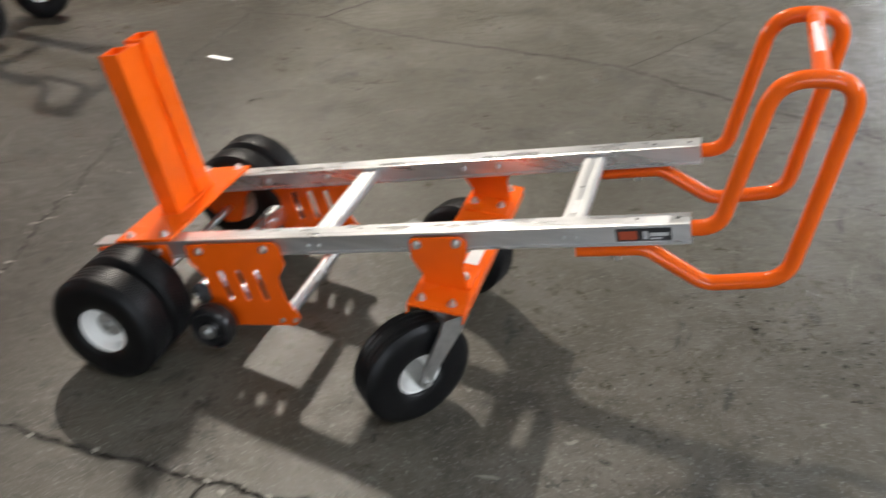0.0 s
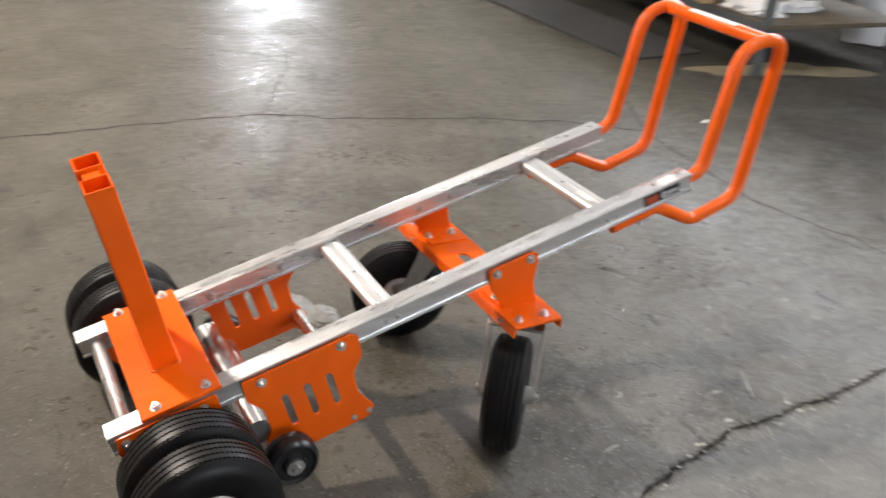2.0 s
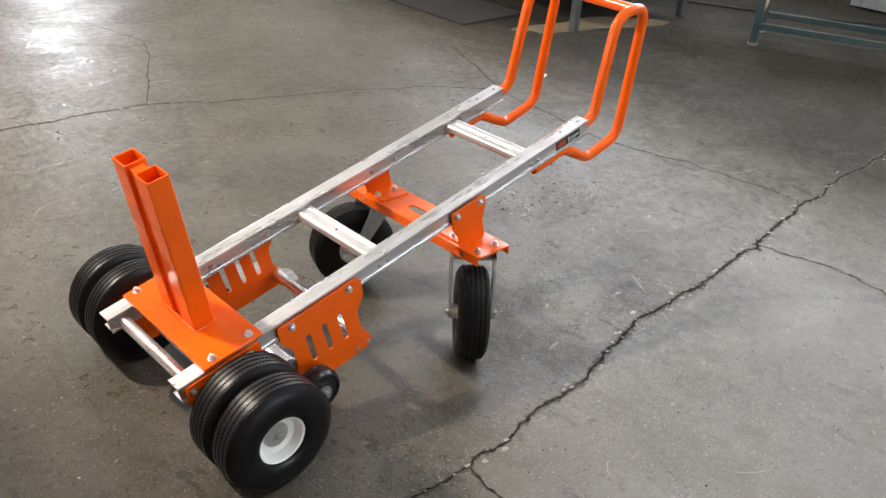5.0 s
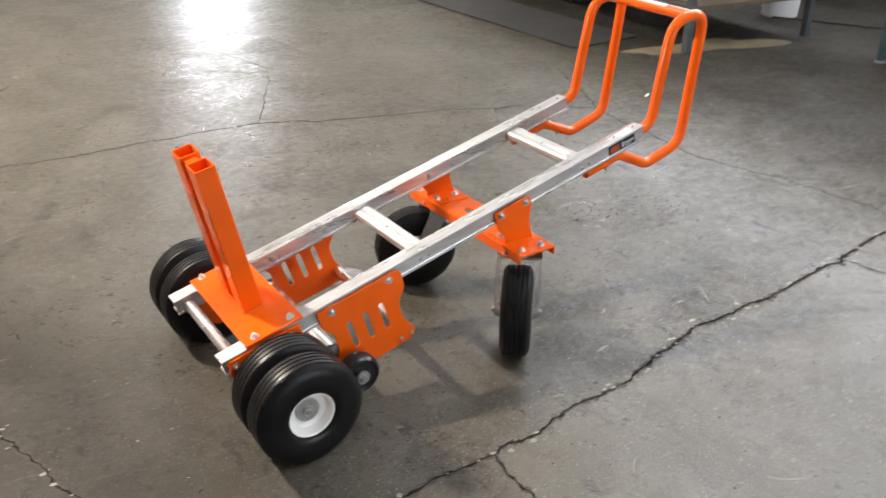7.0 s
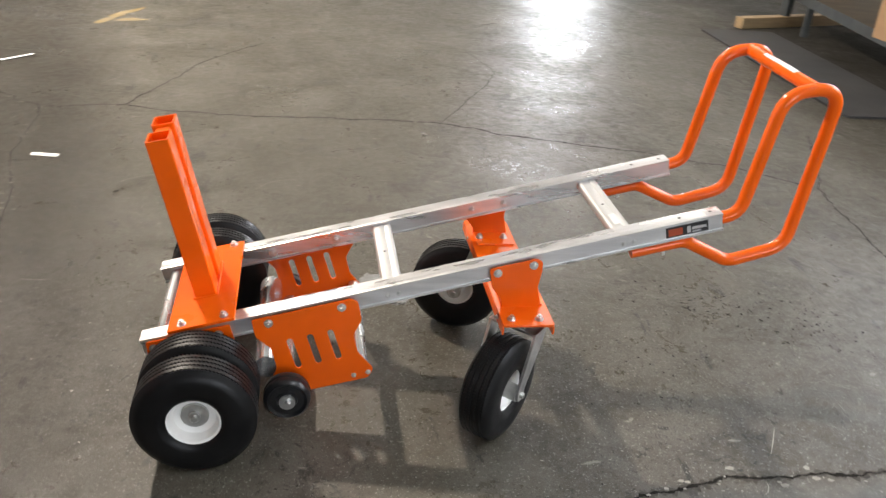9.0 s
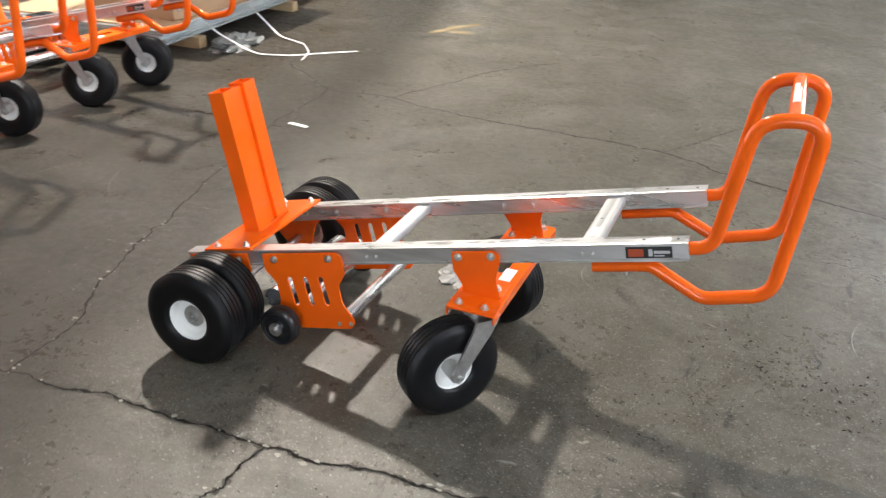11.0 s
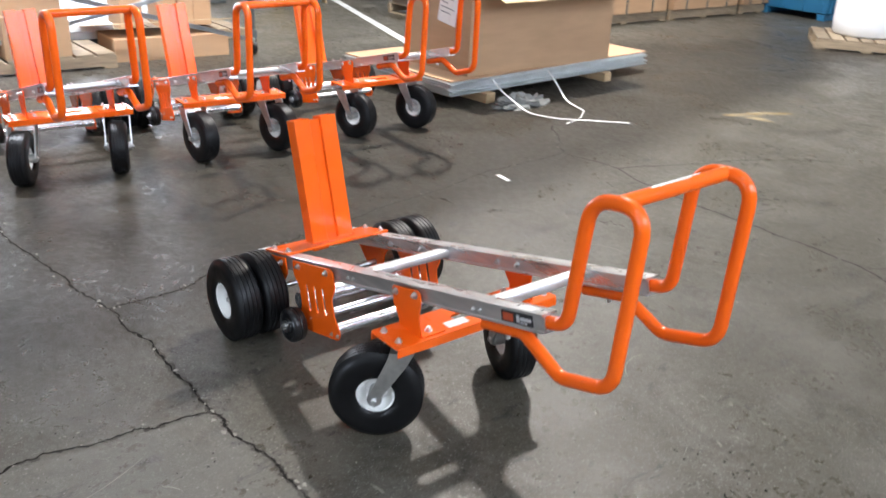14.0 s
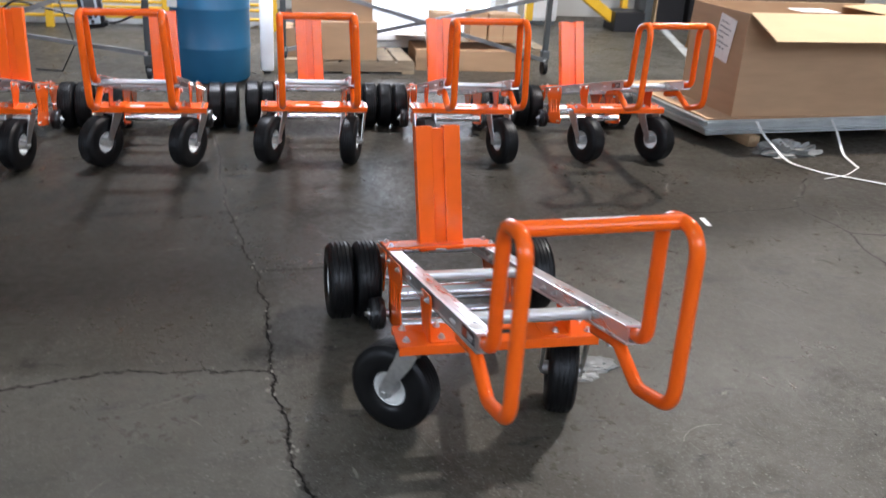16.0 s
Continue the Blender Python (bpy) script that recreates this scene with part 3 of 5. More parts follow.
BIG_TYRE, BIG_RIM = tyre_mesh(0.134, 0.09, 0.058), rim_mesh(0.059, 0.084)
CAST_TYRE, CAST_RIM = tyre_mesh(0.128, 0.086, 0.052), rim_mesh(0.053, 0.072)


def caster(parent, x, w, yaw):
    """A swivel caster under the cross plate; its wheel trails behind the pivot."""
    bm = bmesh.new()
    top, trail, drop = 0.297, 0.07, 0.168
    box(bm, (-0.05, -0.04, -0.006), (0.05, 0.04, 0.0))
    rod(bm, (0, 0, -0.022), (0, 0, -0.005), 0.03, 22)
    box(bm, (-0.032, -0.057, -0.028), (0.03, 0.057, -0.022))
    for s in (-1, 1):
        outline = [(0.03, -0.022), (-0.032, -0.022), (-0.04, -0.05), (-trail - 0.017, -drop + 0.01), (-trail - 0.013, -drop - 0.012), (-trail, -drop - 0.018), (-trail + 0.013, -drop - 0.012), (-trail + 0.018, -drop + 0.012), (0.012, -0.06)]
        prism(bm, outline, s * 0.0555, s * 0.0625, lambda a, b, c: (a, c, b))
    fork = part("caster_fork", bm, ZINC, parent, "zinc plated swivel caster fork", 30, Matrix.Translation((x, w, top)) @ pose(0, 0, 0, 0, 0, yaw))
    wheel(fork, Matrix.Translation((-trail, 0, -drop)), CAST_TYRE, CAST_RIM, 0.02, 0.056)
    return fork


def bar_label(parent, name, lo, hi, m, mat, label=""):
    return part(name, block(lo, hi, m), mat, parent, label)


def hand_truck(root):
    """A convertible hand truck lying in its platform position, with an orange lifting post on its nose end."""
    inner, out = 0.147, 0.192
    for s in (-1, 1):
        # an I-like channel: flanges across, the web set back a little from the face that is bolted
        w0, w1 = (-0.187, -0.183) if s < 0 else (0.152, 0.156)
        lo, hi = (-out, -inner) if s < 0 else (inner, out)
        prof = [(lo, -0.02), (hi, -0.02), (hi, -0.0155), (w1 + 0.002, -0.0155), (w1, -0.0135), (w1, 0.0165), (w1 + 0.002, 0.0185), (hi, 0.0185), (hi, 0.0235), (hi - 0.003, 0.0245), (lo + 0.014, 0.0245), (lo + 0.013, 0.0238), (lo + 0.0115, 0.0238), (lo + 0.0105, 0.0245), (lo + 0.003, 0.0245), (lo, 0.0235), (lo, 0.0185), (w0 - 0.001, 0.0185), (w0, 0.0165), (w0, -0.0135), (w0 - 0.001, -0.0155), (lo, -0.0155)]
        bm = bmesh.new()
        prism(bm, prof, -0.29, 1.083, lambda a, b, c: on_rail(c, a, b))
        face = w0 if s < 0 else w1
        back = w1 if s < 0 else w0
        rail = part("side_rail", bm, RAIL, root, "extruded aluminium channel side rail")
        for u in (0.278, 0.305, 0.842, 0.868):
            bolt(rail, on_rail(u, face, -0.002), (0, s, 0), 0.6)
        for u in (0.985, 1.06):
            bm = bmesh.new()
            rod(bm, on_rail(u, s * 0.169, 0.0238), on_rail(u, s * 0.169, 0.025), 0.004, 10)
            part("rivet_hole", bm, DECAL_BLACK, rail)
        # slotted stair-skid plate
        outline = round_loop([(-0.036, 0.016, 0.006), (-0.038, -0.03, 0.02), (-0.012, -0.068, 0.02), (-0.012, -0.125, 0.03), (-0.03, -0.15, 0.02), (-0.022, -0.205, 0.02), (0.19, -0.207, 0.02), (0.206, -0.185, 0.012), (0.18, -0.13, 0.03), (0.18, -0.08, 0.03), (0.208, -0.045, 0.02), (0.21, 0.004, 0.012), (0.195, 0.016, 0.01)])
        holes = [slot(x, -0.095, 0.085, 0.015, 0.05) for x in (0.036, 0.084, 0.132)]
        w = s * (out + 0.0035)
        plate = sheet("slotted_plate", outline, holes, 0.005, ORANGE, root, plate_frame(w), "orange steel skid plate with three slots")
        for u, n in ((0.0, 0.0), (0.17, 0.0)):
            b = bolt(plate, (0, 0, 0), (0, 0, 1))
            b.matrix_local = plate_frame(w).inverted() @ Matrix.Translation(on_rail(u, s * (out + 0.006), n)) @ Vector((0, s, 0)).to_track_quat("Z", "Y").to_matrix().to_4x4()
            bolt(rail, on_rail(u, back, n), (0, -s, 0), 1.1)
        for u in (0.157, 0.192):
            b = bolt(plate, (0, 0, 0), (0, 0, 1))
            b.matrix_local = plate_frame(w).inverted() @ Matrix.Translation(on_rail(u, s * (out + 0.006), -0.191)) @ Vector((0, s, 0)).to_track_quat("Z", "Y").to_matrix().to_4x4() @ Matrix.Diagonal((0.6, 0.6, 0.6, 1))
        # axle bracket
        outline = round_loop([(-0.277, 0.018, 0.006), (-0.283, -0.02, 0.02), (-0.235, -0.1, 0.03), (-0.2, -0.135, 0.03), (-0.15, -0.135, 0.03), (-0.115, -0.06, 0.03), (-0.085, -0.035, 0.015), (-0.085, 0.018, 0.006)])
        hanger = sheet("axle_bracket", outline, [], 0.005, ORANGE, root, plate_frame(w), "orange steel axle bracket")
        for u in (-0.263, -0.115):
            b = bolt(hanger, (0, 0, 0), (0, 0, 1))
            b.matrix_local = plate_frame(w).inverted() @ Matrix.Translation(on_rail(u, s * (out + 0.006), 0.0)) @ Vector((0, s, 0)).to_track_quat("Z", "Y").to_matrix().to_4x4()
        # twin rubber wheels
        for dist in ((0.255, 0.346) if s < 0 else (0.275, 0.366)):
            hub = part("axle_collar", rod(bmesh.new(), on_rail(-0.18, s * (dist - 0.04), -0.092), on_rail(-0.18, s * (dist + 0.02), -0.092), 0.013, 14), ZINC, root)
            wheel(hub, Matrix.Translation(on_rail(-0.18, s * dist, -0.092)), BIG_TYRE, BIG_RIM, 0.03, 0.012)
        # small stair roller
        bm = lathe([(0.012, -0.024), (0.046, -0.024), (0.053, -0.018), (0.055, -0.01), (0.055, -0.003), (0.0525, -0.001), (0.0525, 0.002), (0.055, 0.004), (0.055, 0.012), (0.053, 0.018), (0.046, 0.024), (0.04, 0.018), (0.025, 0.018), (0.022, 0.025), (0.012, 0.025)], 36)
        if s < 0:
            bmesh.ops.scale(bm, vec=(1, -1, 1), verts=bm.verts)
        roller = part("stair_roller", bm, HARD_BLACK, root, "small black stair roller", 35, Matrix.Translation(on_rail(0.0, s * 0.242, -0.175)))
        bm = bmesh.new()
        rod(bm, (0, s * 0.024, 0), (0, s * 0.03, 0), 0.019, 18)
        rod(bm, (0, s * 0.03, 0), (0, s * 0.041, 0), 0.009, 6)
        part("roller_nut", bm, ZINC, roller, "", 30)
        part("roller_spacer", rod(bmesh.new(), (0, -s * 0.04, 0), (0, -s * 0.018, 0), 0.014, 14), ZINC, roller, "", 30)
        # caster bracket: upright plate with a foot turned inwards
        outline = round_loop([(0.521, 0.014, 0.01), (0.519, -0.035, 0.02), (0.537, -0.075, 0.02), (0.533, -0.092, 0), (0.626, -0.115, 0), (0.626, -0.06, 0.02), (0.642, -0.02, 0.02), (0.646, 0.004, 0.01), (0.632, 0.014, 0.01)])
        br = sheet("caster_bracket", outline, [], 0.005, ORANGE, root, plate_frame(w), "orange bracket between rail and cross plate")
        for u in (0.538, 0.6236):
            b = bolt(br, (0, 0, 0), (0, 0, 1))
            b.matrix_local = plate_frame(w).inverted() @ Matrix.Translation(on_rail(u, s * (out + 0.006), 0.0)) @ Vector((0, s, 0)).to_track_quat("Z", "Y").to_matrix().to_4x4()
            bolt(rail, on_rail(u, back, 0.0), (0, -s, 0), 1.1)
        foot = part("bracket_foot", block((0.54, s * 0.12 if s > 0 else -out - 0.002, 0.307), (0.64, out + 0.002 if s > 0 else -0.12, 0.312), None, 0.001), ORANGE, root)
        for x in (0.552, 0.618):
            bolt(foot, (x, s * 0.16, 0.312), (0, 0, 1))
            bolt(root, (x, s * 0.255, 0.307), (0, 0, 1))
        # handle loop
        if s < 0:
            bends = [(1.0991, -0.1209, 0.06), (1.2448, -0.1135, 0.065), (1.3707, 0.2677, 0.0725), (1.2386, 0.2825, 0.0725)]
        else:
            bends = [(1.0987, -0.1157, 0.06), (1.2505, -0.1084, 0.065), (1.3733, 0.272, 0.0725), (1.2389, 0.2912, 0.0725)]
        loop = fillet([(0.862, -0.0375, 0), (0.995, -0.0375, 0.05), *bends, (1.1315, 0.002, 0.05), (1.05, 0.002, 0)], 9)
        side = lambda u, n: -0.1696 - 0.0301 * max(0.0, n) if s < 0 else 0.1734 - 0.0803 * max(0.0, n) + 0.0125 * (u - 1.2)
        h = part("handle_loop", pipe([on_rail(p.x, side(p.x, p.y), p.y) for p in loop], 0.0155, 14), ORANGE, root, "orange bent tube handle loop", 40)
        bm = bmesh.new()
        rod(bm, on_rail(0.94, s * 0.171, -0.062), on_rail(0.94, s * 0.171, -0.05), 0.006, 6)
        part("bolt", bm, ZINC, h)
    # grip between the loops
    grip = part("grip_bar", rod(bmesh.new(), on_rail(1.307, -0.178, 0.2755), on_rail(1.309, 0.152, 0.281), 0.0158, 20), ORANGE, root, "orange cross grip with a white label", 40)
    bm = bmesh.new()
    for k in range(7):
        a0, a1 = [radians(62 + 8 * j) for j in (k, k + 1)]
        c = lambda a, w: on_rail(1.3077 + 0.0163 * math.cos(a), w, 0.278 + 0.0165 * w + 0.0163 * math.sin(a))
        bm.faces.new([bm.verts.new(c(a, w)) for a, w in ((a0, -0.092), (a1, -0.092), (a1, 0.062), (a0, 0.062))])
    part("grip_label", bm, PAPER, grip, "white paper label")
    # cross bars
    for u in (0.293, 0.853):
        bm = bmesh.new()
        section = round_loop([(-0.025, -0.012, 0.012), (0.025, -0.012, 0.012), (0.025, 0.014, 0.012), (0.008, 0.014, 0), (0.0074, 0.0136, 0), (0.0066, 0.0136, 0), (0.006, 0.014, 0), (-0.025, 0.014, 0.012)], 5)
        prism(bm, [(p[0], p[1]) for p in section], -0.183, 0.152, lambda a, b, c: on_rail(u + a, c, b))
        bar = part("cross_bar", bm, SATIN, root, "oval aluminium cross bar", 40)
        part("drilled_hole", rod(bmesh.new(), on_rail(u - 0.002, 0.0, 0.0135), on_rail(u - 0.002, 0.0, 0.0145), 0.0035, 10), DECAL_BLACK, bar)
    bar_label(bar, "bar_label", (0.845, -0.115, 0.0141), (0.861, -0.06, 0.0148), RAIL_FRAME, PAPER, "small white paper label")
    for u, n, r in ((0.18, -0.172, 0.017), (0.0, -0.175, 0.017), (-0.035, -0.118, 0.029), (-0.255, -0.004, 0.015)):
        reach = 0.193 if n < -0.05 else 0.152
        part("spacer_tube", rod(bmesh.new(), on_rail(u, -reach, n), on_rail(u, reach, n), r, 22), TUBE, root, "polished aluminium spacer tube", 40)
    part("axle", rod(bmesh.new(), on_rail(-0.18, -0.355, -0.092), on_rail(-0.18, 0.375, -0.092), 0.0095, 14), ZINC, root, "", 40)
    # nose plate with the twin tube post
    base = part("nose_plate", block((-0.224, -0.196, 0.0255), (-0.07, 0.192, 0.0335), RAIL_FRAME, 0.0015), ORANGE, root, "orange steel base plate bolted over the rails")
    for u in (-0.192, -0.095):
        for s in (-1, 1):
            bolt(base, on_rail(u, s * 0.177, 0.0335), on_rail(0, 0, 1) - on_rail(0, 0, 0))
    lean = RAIL_FRAME @ Matrix.Translation((-0.146, 0.006, 0.03)) @ pose(0, 0, 0, 2.4, 1.9, 0)
    for w0, w1 in ((-0.077, -0.02), (0.02, 0.077)):
        bm = bmesh.new()
        rings = []
        for z in (-0.018, 0.412):
            o = [bm.verts.new((x, y, z)) for x, y in ((-0.0255, w0), (0.0255, w0), (0.0255, w1), (-0.0255, w1))]
            i = [bm.verts.new((x, y, z)) for x, y in ((-0.0215, w0 + 0.004), (0.0215, w0 + 0.004), (0.0215, w1 - 0.004), (-0.0215, w1 - 0.004))]
            rings.append((o, i))
        for k in range(4):
            j = (k + 1) % 4
            for a, b in ((0, 0), (1, 1)):
                bm.faces.new((rings[0][a][k], rings[1][a][k], rings[1][a][j], rings[0][a][j]))
            for e in rings:
                bm.faces.new((e[0][k], e[0][j], e[1][j], e[1][k]))
        bmesh.ops.bevel(bm, geom=[e for e in bm.edges if abs(e.verts[0].co.z - e.verts[1].co.z) > 0.1], offset=0.0022, segments=1, affect="EDGES")
        part("post_tube", bm, ORANGE, root, "upright orange square steel tube, open at its top", None, lean)
    bead = [Vector(p) for p in ((-0.0265, -0.078, 0.0055), (0.0265, -0.078, 0.0055), (0.0265, 0.078, 0.0055), (-0.0265, 0.078, 0.0055), (-0.0265, -0.078, 0.0055))]
    bead = [a.lerp(b, k / 14) + Vector((0, 0, 0.0008 * math.sin(k * 2.4))) for a, b in zip(bead, bead[1:]) for k in range(14)] + [bead[-1]]
    part("weld_bead", pipe([lean @ p for p in bead], 0.004, 8), ORANGE, root, "", 60)
    part("post_web", block((-0.017, -0.0225, 0.003), (0.014, 0.0225, 0.405), lean, 0.002), ORANGE, root)
    # cross plate over the casters
    outline = round_loop([(0.528, -0.281, 0.008), (0.65, -0.281, 0.008), (0.65, 0.279, 0.008), (0.528, 0.279, 0.008)])
    cross = sheet("cross_plate", outline, [slot(0.59, 0.0, 0.12, 0.03)], 0.006, ORANGE, root, Matrix.Translation((0, 0, 0.304)), "orange steel cross plate with folded edges")
    for x in (0.5275, 0.6465):
        part("folded_edge", block((x, -0.279, -0.024), (x + 0.004, 0.277, -0.003), None, 0.001), ORANGE, cross)
    bar_label(cross, "plate_label", (0.6, -0.1, 0.0032), (0.63, -0.03, 0.004), None, PAPER, "small white paper label")
    # maker's decal as plain shapes
    decal = part("decal", block((0.945, -0.1885, -0.0125), (1.048, -0.1872, 0.0145), RAIL_FRAME), DECAL_BLACK, root, "black decal with an orange and white mark")
    part("mark", block((0.951, -0.1892, -0.0085), (0.985, -0.1884, 0.0095), RAIL_FRAME), DECAL_RED, decal)
    part("mark", block((1.008, -0.1892, -0.002), (1.043, -0.1884, 0.005), RAIL_FRAME), DECAL_WHITE, decal)
    part("mark", block((0.996, -0.1892, -0.008), (1.005, -0.1884, 0.009), RAIL_FRAME), DECAL_WHITE, decal)
    part("mark", block((1.008, -0.1892, -0.0085), (1.03, -0.1884, -0.0055), RAIL_FRAME), DECAL_WHITE, decal)
    part("rail_label", block((1.0, -0.187, 0.0246), (1.045, -0.16, 0.0252), RAIL_FRAME), PAPER, root, "small pale paper label")
    caster(root, 0.583, -0.211, 49)
    caster(root, 0.583, 0.212, -18)
    return root


MAIN = anchor("hand_truck", "orange and aluminium convertible hand truck with twin wheels", "hand truck", pose(0, 0.203, 0))
hand_truck(MAIN)
for x, y, turn, yaws in ((-2.57, -1.71, -2.5, (165, 165)), (-2.59, -0.885, -2.0, (146, 150)), (-2.62, -0.046, -2.6, (155, 164)), (-2.58, 0.758, -2.9, (190, 197)), (-2.59, 1.65, 0.0, (200, 203))):
    other = copy_thing(MAIN, pose(x, y, 0, 0, 0, turn))
    tagged(other, "orange and aluminium hand truck standing in a row", "hand truck", "row of hand trucks")
    forks = [o for o in other.children if o.name.startswith("caster_fork")]
    for o, yaw in zip(sorted(forks, key=lambda o: o.location.y), yaws):
        o.matrix_local = Matrix.Translation(o.location) @ pose(0, 0, 0, 0, 0, yaw)

# ---- behind the row ----


def solid(name, label, category, bm, mat, group="", smooth=None, m=None):
    return tagged(part(name, bm, mat, None, "", smooth, m), label, category, group)


def carton(name, x0, y0, z0, x1, y1, z1, turn=0.0, mat=CARDBOARD, label="closed brown cardboard carton", tape=True, group=""):
    """A closed carton with flaps and tape, turned about its middle."""
    cx, cy = (x0 + x1) / 2, (y0 + y1) / 2
    root = anchor(name, label, "carton", pose(cx, cy, z0, 0, 0, turn), group)
    hx, hy, h = (x1 - x0) / 2, (y1 - y0) / 2, z1 - z0
    part("carton_body", block((-hx, -hy, 0), (hx, hy, h - 0.008), None, 0.004), mat, root)
    for s in (-1, 1):
        part("flap", block((min(s * 0.002, s * hx), -hy, h - 0.007), (max(s * 0.002, s * hx), hy, h - 0.002), None, 0.001), mat, root)
    if tape:
        part("tape", block((-0.025, -hy - 0.001, h - 0.0015), (0.025, hy + 0.001, h)), CARD_PALE, root, "strip of packing tape")
        part("tape", block((-0.025, hy, h - 0.09), (0.025, hy + 0.001, h - 0.004)), CARD_PALE, root)
    return root


def pallet(x, y, length, width, turn, label, z=0.0, height=0.12):
    root = anchor("pallet", label, "pallet", pose(x, y, z, 0, 0, turn))
    n = 7
    step = length / n
    for i in range(n):
        part("deck_board", block((-length / 2 + i * step + 0.012, -width / 2, height - 0.018), (-length / 2 + (i + 1) * step - 0.012, width / 2, height), None, 0.002), WOOD_OLD, root)
    for yy in (-width / 2, -0.022, width / 2 - 0.045):
        part("stringer", block((-length / 2, yy, 0.018), (length / 2, yy + 0.045, height - 0.0185), None, 0.002), WOOD_OLD, root)
    for xx in (-length / 2, -0.05, length / 2 - 0.1):
        part("base_board", block((xx, -width / 2, 0), (xx + 0.1, width / 2, 0.0175), None, 0.002), WOOD_OLD, root)
    return root


def drum(x, y, r, h, mat, label, bulge=True, name="plastic_drum", z=0.0):
    root = anchor(name, label, "drum", pose(x, y, z))
    prof = [(r * 0.9, 0.0), (r * 0.97, 0.02)]
    for k in (0.29, 0.61):
        zz = h * k
        prof += [(r, zz - 0.02), (r * 1.018, zz - 0.008), (r * 1.018, zz + 0.008), (r, zz + 0.02)] if bulge else [(r, zz)]
    prof += [(r * 0.98, h - 0.03), (r * 0.93, h), (r * 0.9, h - 0.02), (0.02, h - 0.025), (0.02, 0.001)]
    bm = lathe(prof, 44)
    bmesh.ops.rotate(bm, matrix=Matrix.Rotation(radians(90), 3, "X"), verts=bm.verts)
    part("drum_body", bm, mat, root, "", 50)
    return root


def crumple(name, label, category, x, y, z, sx, sy, sz, mat, seed, parent=None, rough=0.35):
    """A crumpled heap of film or a bag."""
    rng = random.Random(seed)
    off = Vector((rng.uniform(0, 50), rng.uniform(0, 50), rng.uniform(0, 50)))
    bm = bmesh.new()
    bmesh.ops.create_icosphere(bm, subdivisions=4, radius=1.0)
    for v in bm.verts:
        d = v.co.normalized()
        f = 1 + rough * noise.noise(d * 2.2 + off) + rough * 0.6 * noise.noise(d * 6 + off) + rough * 0.25 * noise.noise(d * 15 + off)
        v.co = Vector((d.x * sx * f, d.y * sy * f, max(-0.05 * sz, d.z * sz * f)))
    m = Matrix.Translation((x, y, z + 0.05 * sz))
    ob = part(name, bm, mat, parent, label if parent else "", 25, m)
    return ob if parent else tagged(ob, label, category)


blue = drum(-4.165, -0.66, 0.285, 0.87, BLUE, "blue plastic drum with a black bin bag over its rim")
part("paper_label", block((0.294, -0.2, 0.54), (0.298, -0.13, 0.61), pose(0, 0, 0, 0, 0, -18)), PAPER, blue, "torn white paper label")
crumple("bin_bag", "black bin bag hanging over the rim", "", 0.02, 0.02, 0.78, 0.3, 0.3, 0.14, BAG, 4, blue, 0.2)

def scaffold(x, y0, y1, braces, label):
    """A rolling scaffold frame: tube uprights on casters and crossed angle iron braces."""
    root = anchor("rolling_scaffold", label, "scaffold", pose(x, 0, 0), "rolling scaffolds")
    for y in (y0, y1):
        part("upright", block((-0.022, y - 0.022, 0.13), (0.022, y + 0.022, 2.3), None, 0.006), STEEL_DARK, root, "", 40)
        part("collar", block((-0.032, y - 0.032, 0.13), (0.032, y + 0.032, 0.2), None, 0.006), STEEL_DARK, root)
        fork = part("caster_fork", block((-0.03, y - 0.028, 0.07), (0.03, y + 0.028, 0.129), None, 0.008), HARD_BLACK, root)
        part("tyre", rod(bmesh.new(), (0, y - 0.017, 0.06), (0, y + 0.017, 0.06), 0.06, 26), RUBBER, fork, "", 40)
    for (ya, za), (yb, zb), off in braces:
        lean = math.degrees(math.atan2(zb - za, yb - ya))
        half = math.hypot(yb - ya, zb - za) / 2
        m = pose(0.026 + off, (ya + yb) / 2, (za + zb) / 2, lean, 0, 0)
        bm = block((0, -half, -0.017), (0.003, half, 0.017), m, 0.0006)
        box(bm, (0.0032, -half, 0.014), (0.02, half, 0.017), m, 0.0006)
        part("brace", bm, GALV_DULL, root, "dull galvanised angle iron brace")
        for e in (-half + 0.015, half - 0.015):
            bolt(root, m @ Vector((0.003, e, 0)), Vector((1, 0, 0)), 1.2)
    return root


GALV_DULL = material("dull_galvanised_angle", (0.34, 0.35, 0.35), 0.45, 0.55, 0.2, 12, 5, (0.2, 0.2, 0.2), 0.6, 0.05, 200)
scaffold(-3.95, -3.0, -1.09, [((-3.0, 0.49), (-1.09, 0.21), 0.0), ((-3.0, 0.05), (-1.09, 0.8), 0.024)], "dark steel rolling scaffold with crossed braces and a hung gas meter")
scaffold(-4.42, -0.12, 2.05, [((-0.12, 0.17), (2.05, 0.64), 0.0), ((-0.12, 0.72), (2.05, 0.12), 0.024)], "dark steel rolling scaffold with crossed galvanised braces")

meter = anchor("shop_machine", "black handheld machine with a pale bezel hung from a brace", "machine", pose(-3.872, -1.42, 0.39, 7, 0, 0))
part("machine_body", block((-0.035, -0.08, 0), (0.028, 0.08, 0.3), None, 0.02), HARD_BLACK, meter, "", 40)
for z in (0.012, 0.255):
    for y in (-0.072, 0.072):
        part("bumper", block((-0.042, y - 0.022, z), (0.036, y + 0.022, z + 0.034), None, 0.01), RUBBER, meter)
part("bezel", block((0.0285, -0.05, 0.035), (0.037, 0.05, 0.275), None, 0.004), material("pale_blue_grey_plastic", (0.5, 0.56, 0.62), 0.4, 0, 0.06, 10), meter, "pale blue grey bezel", 40)
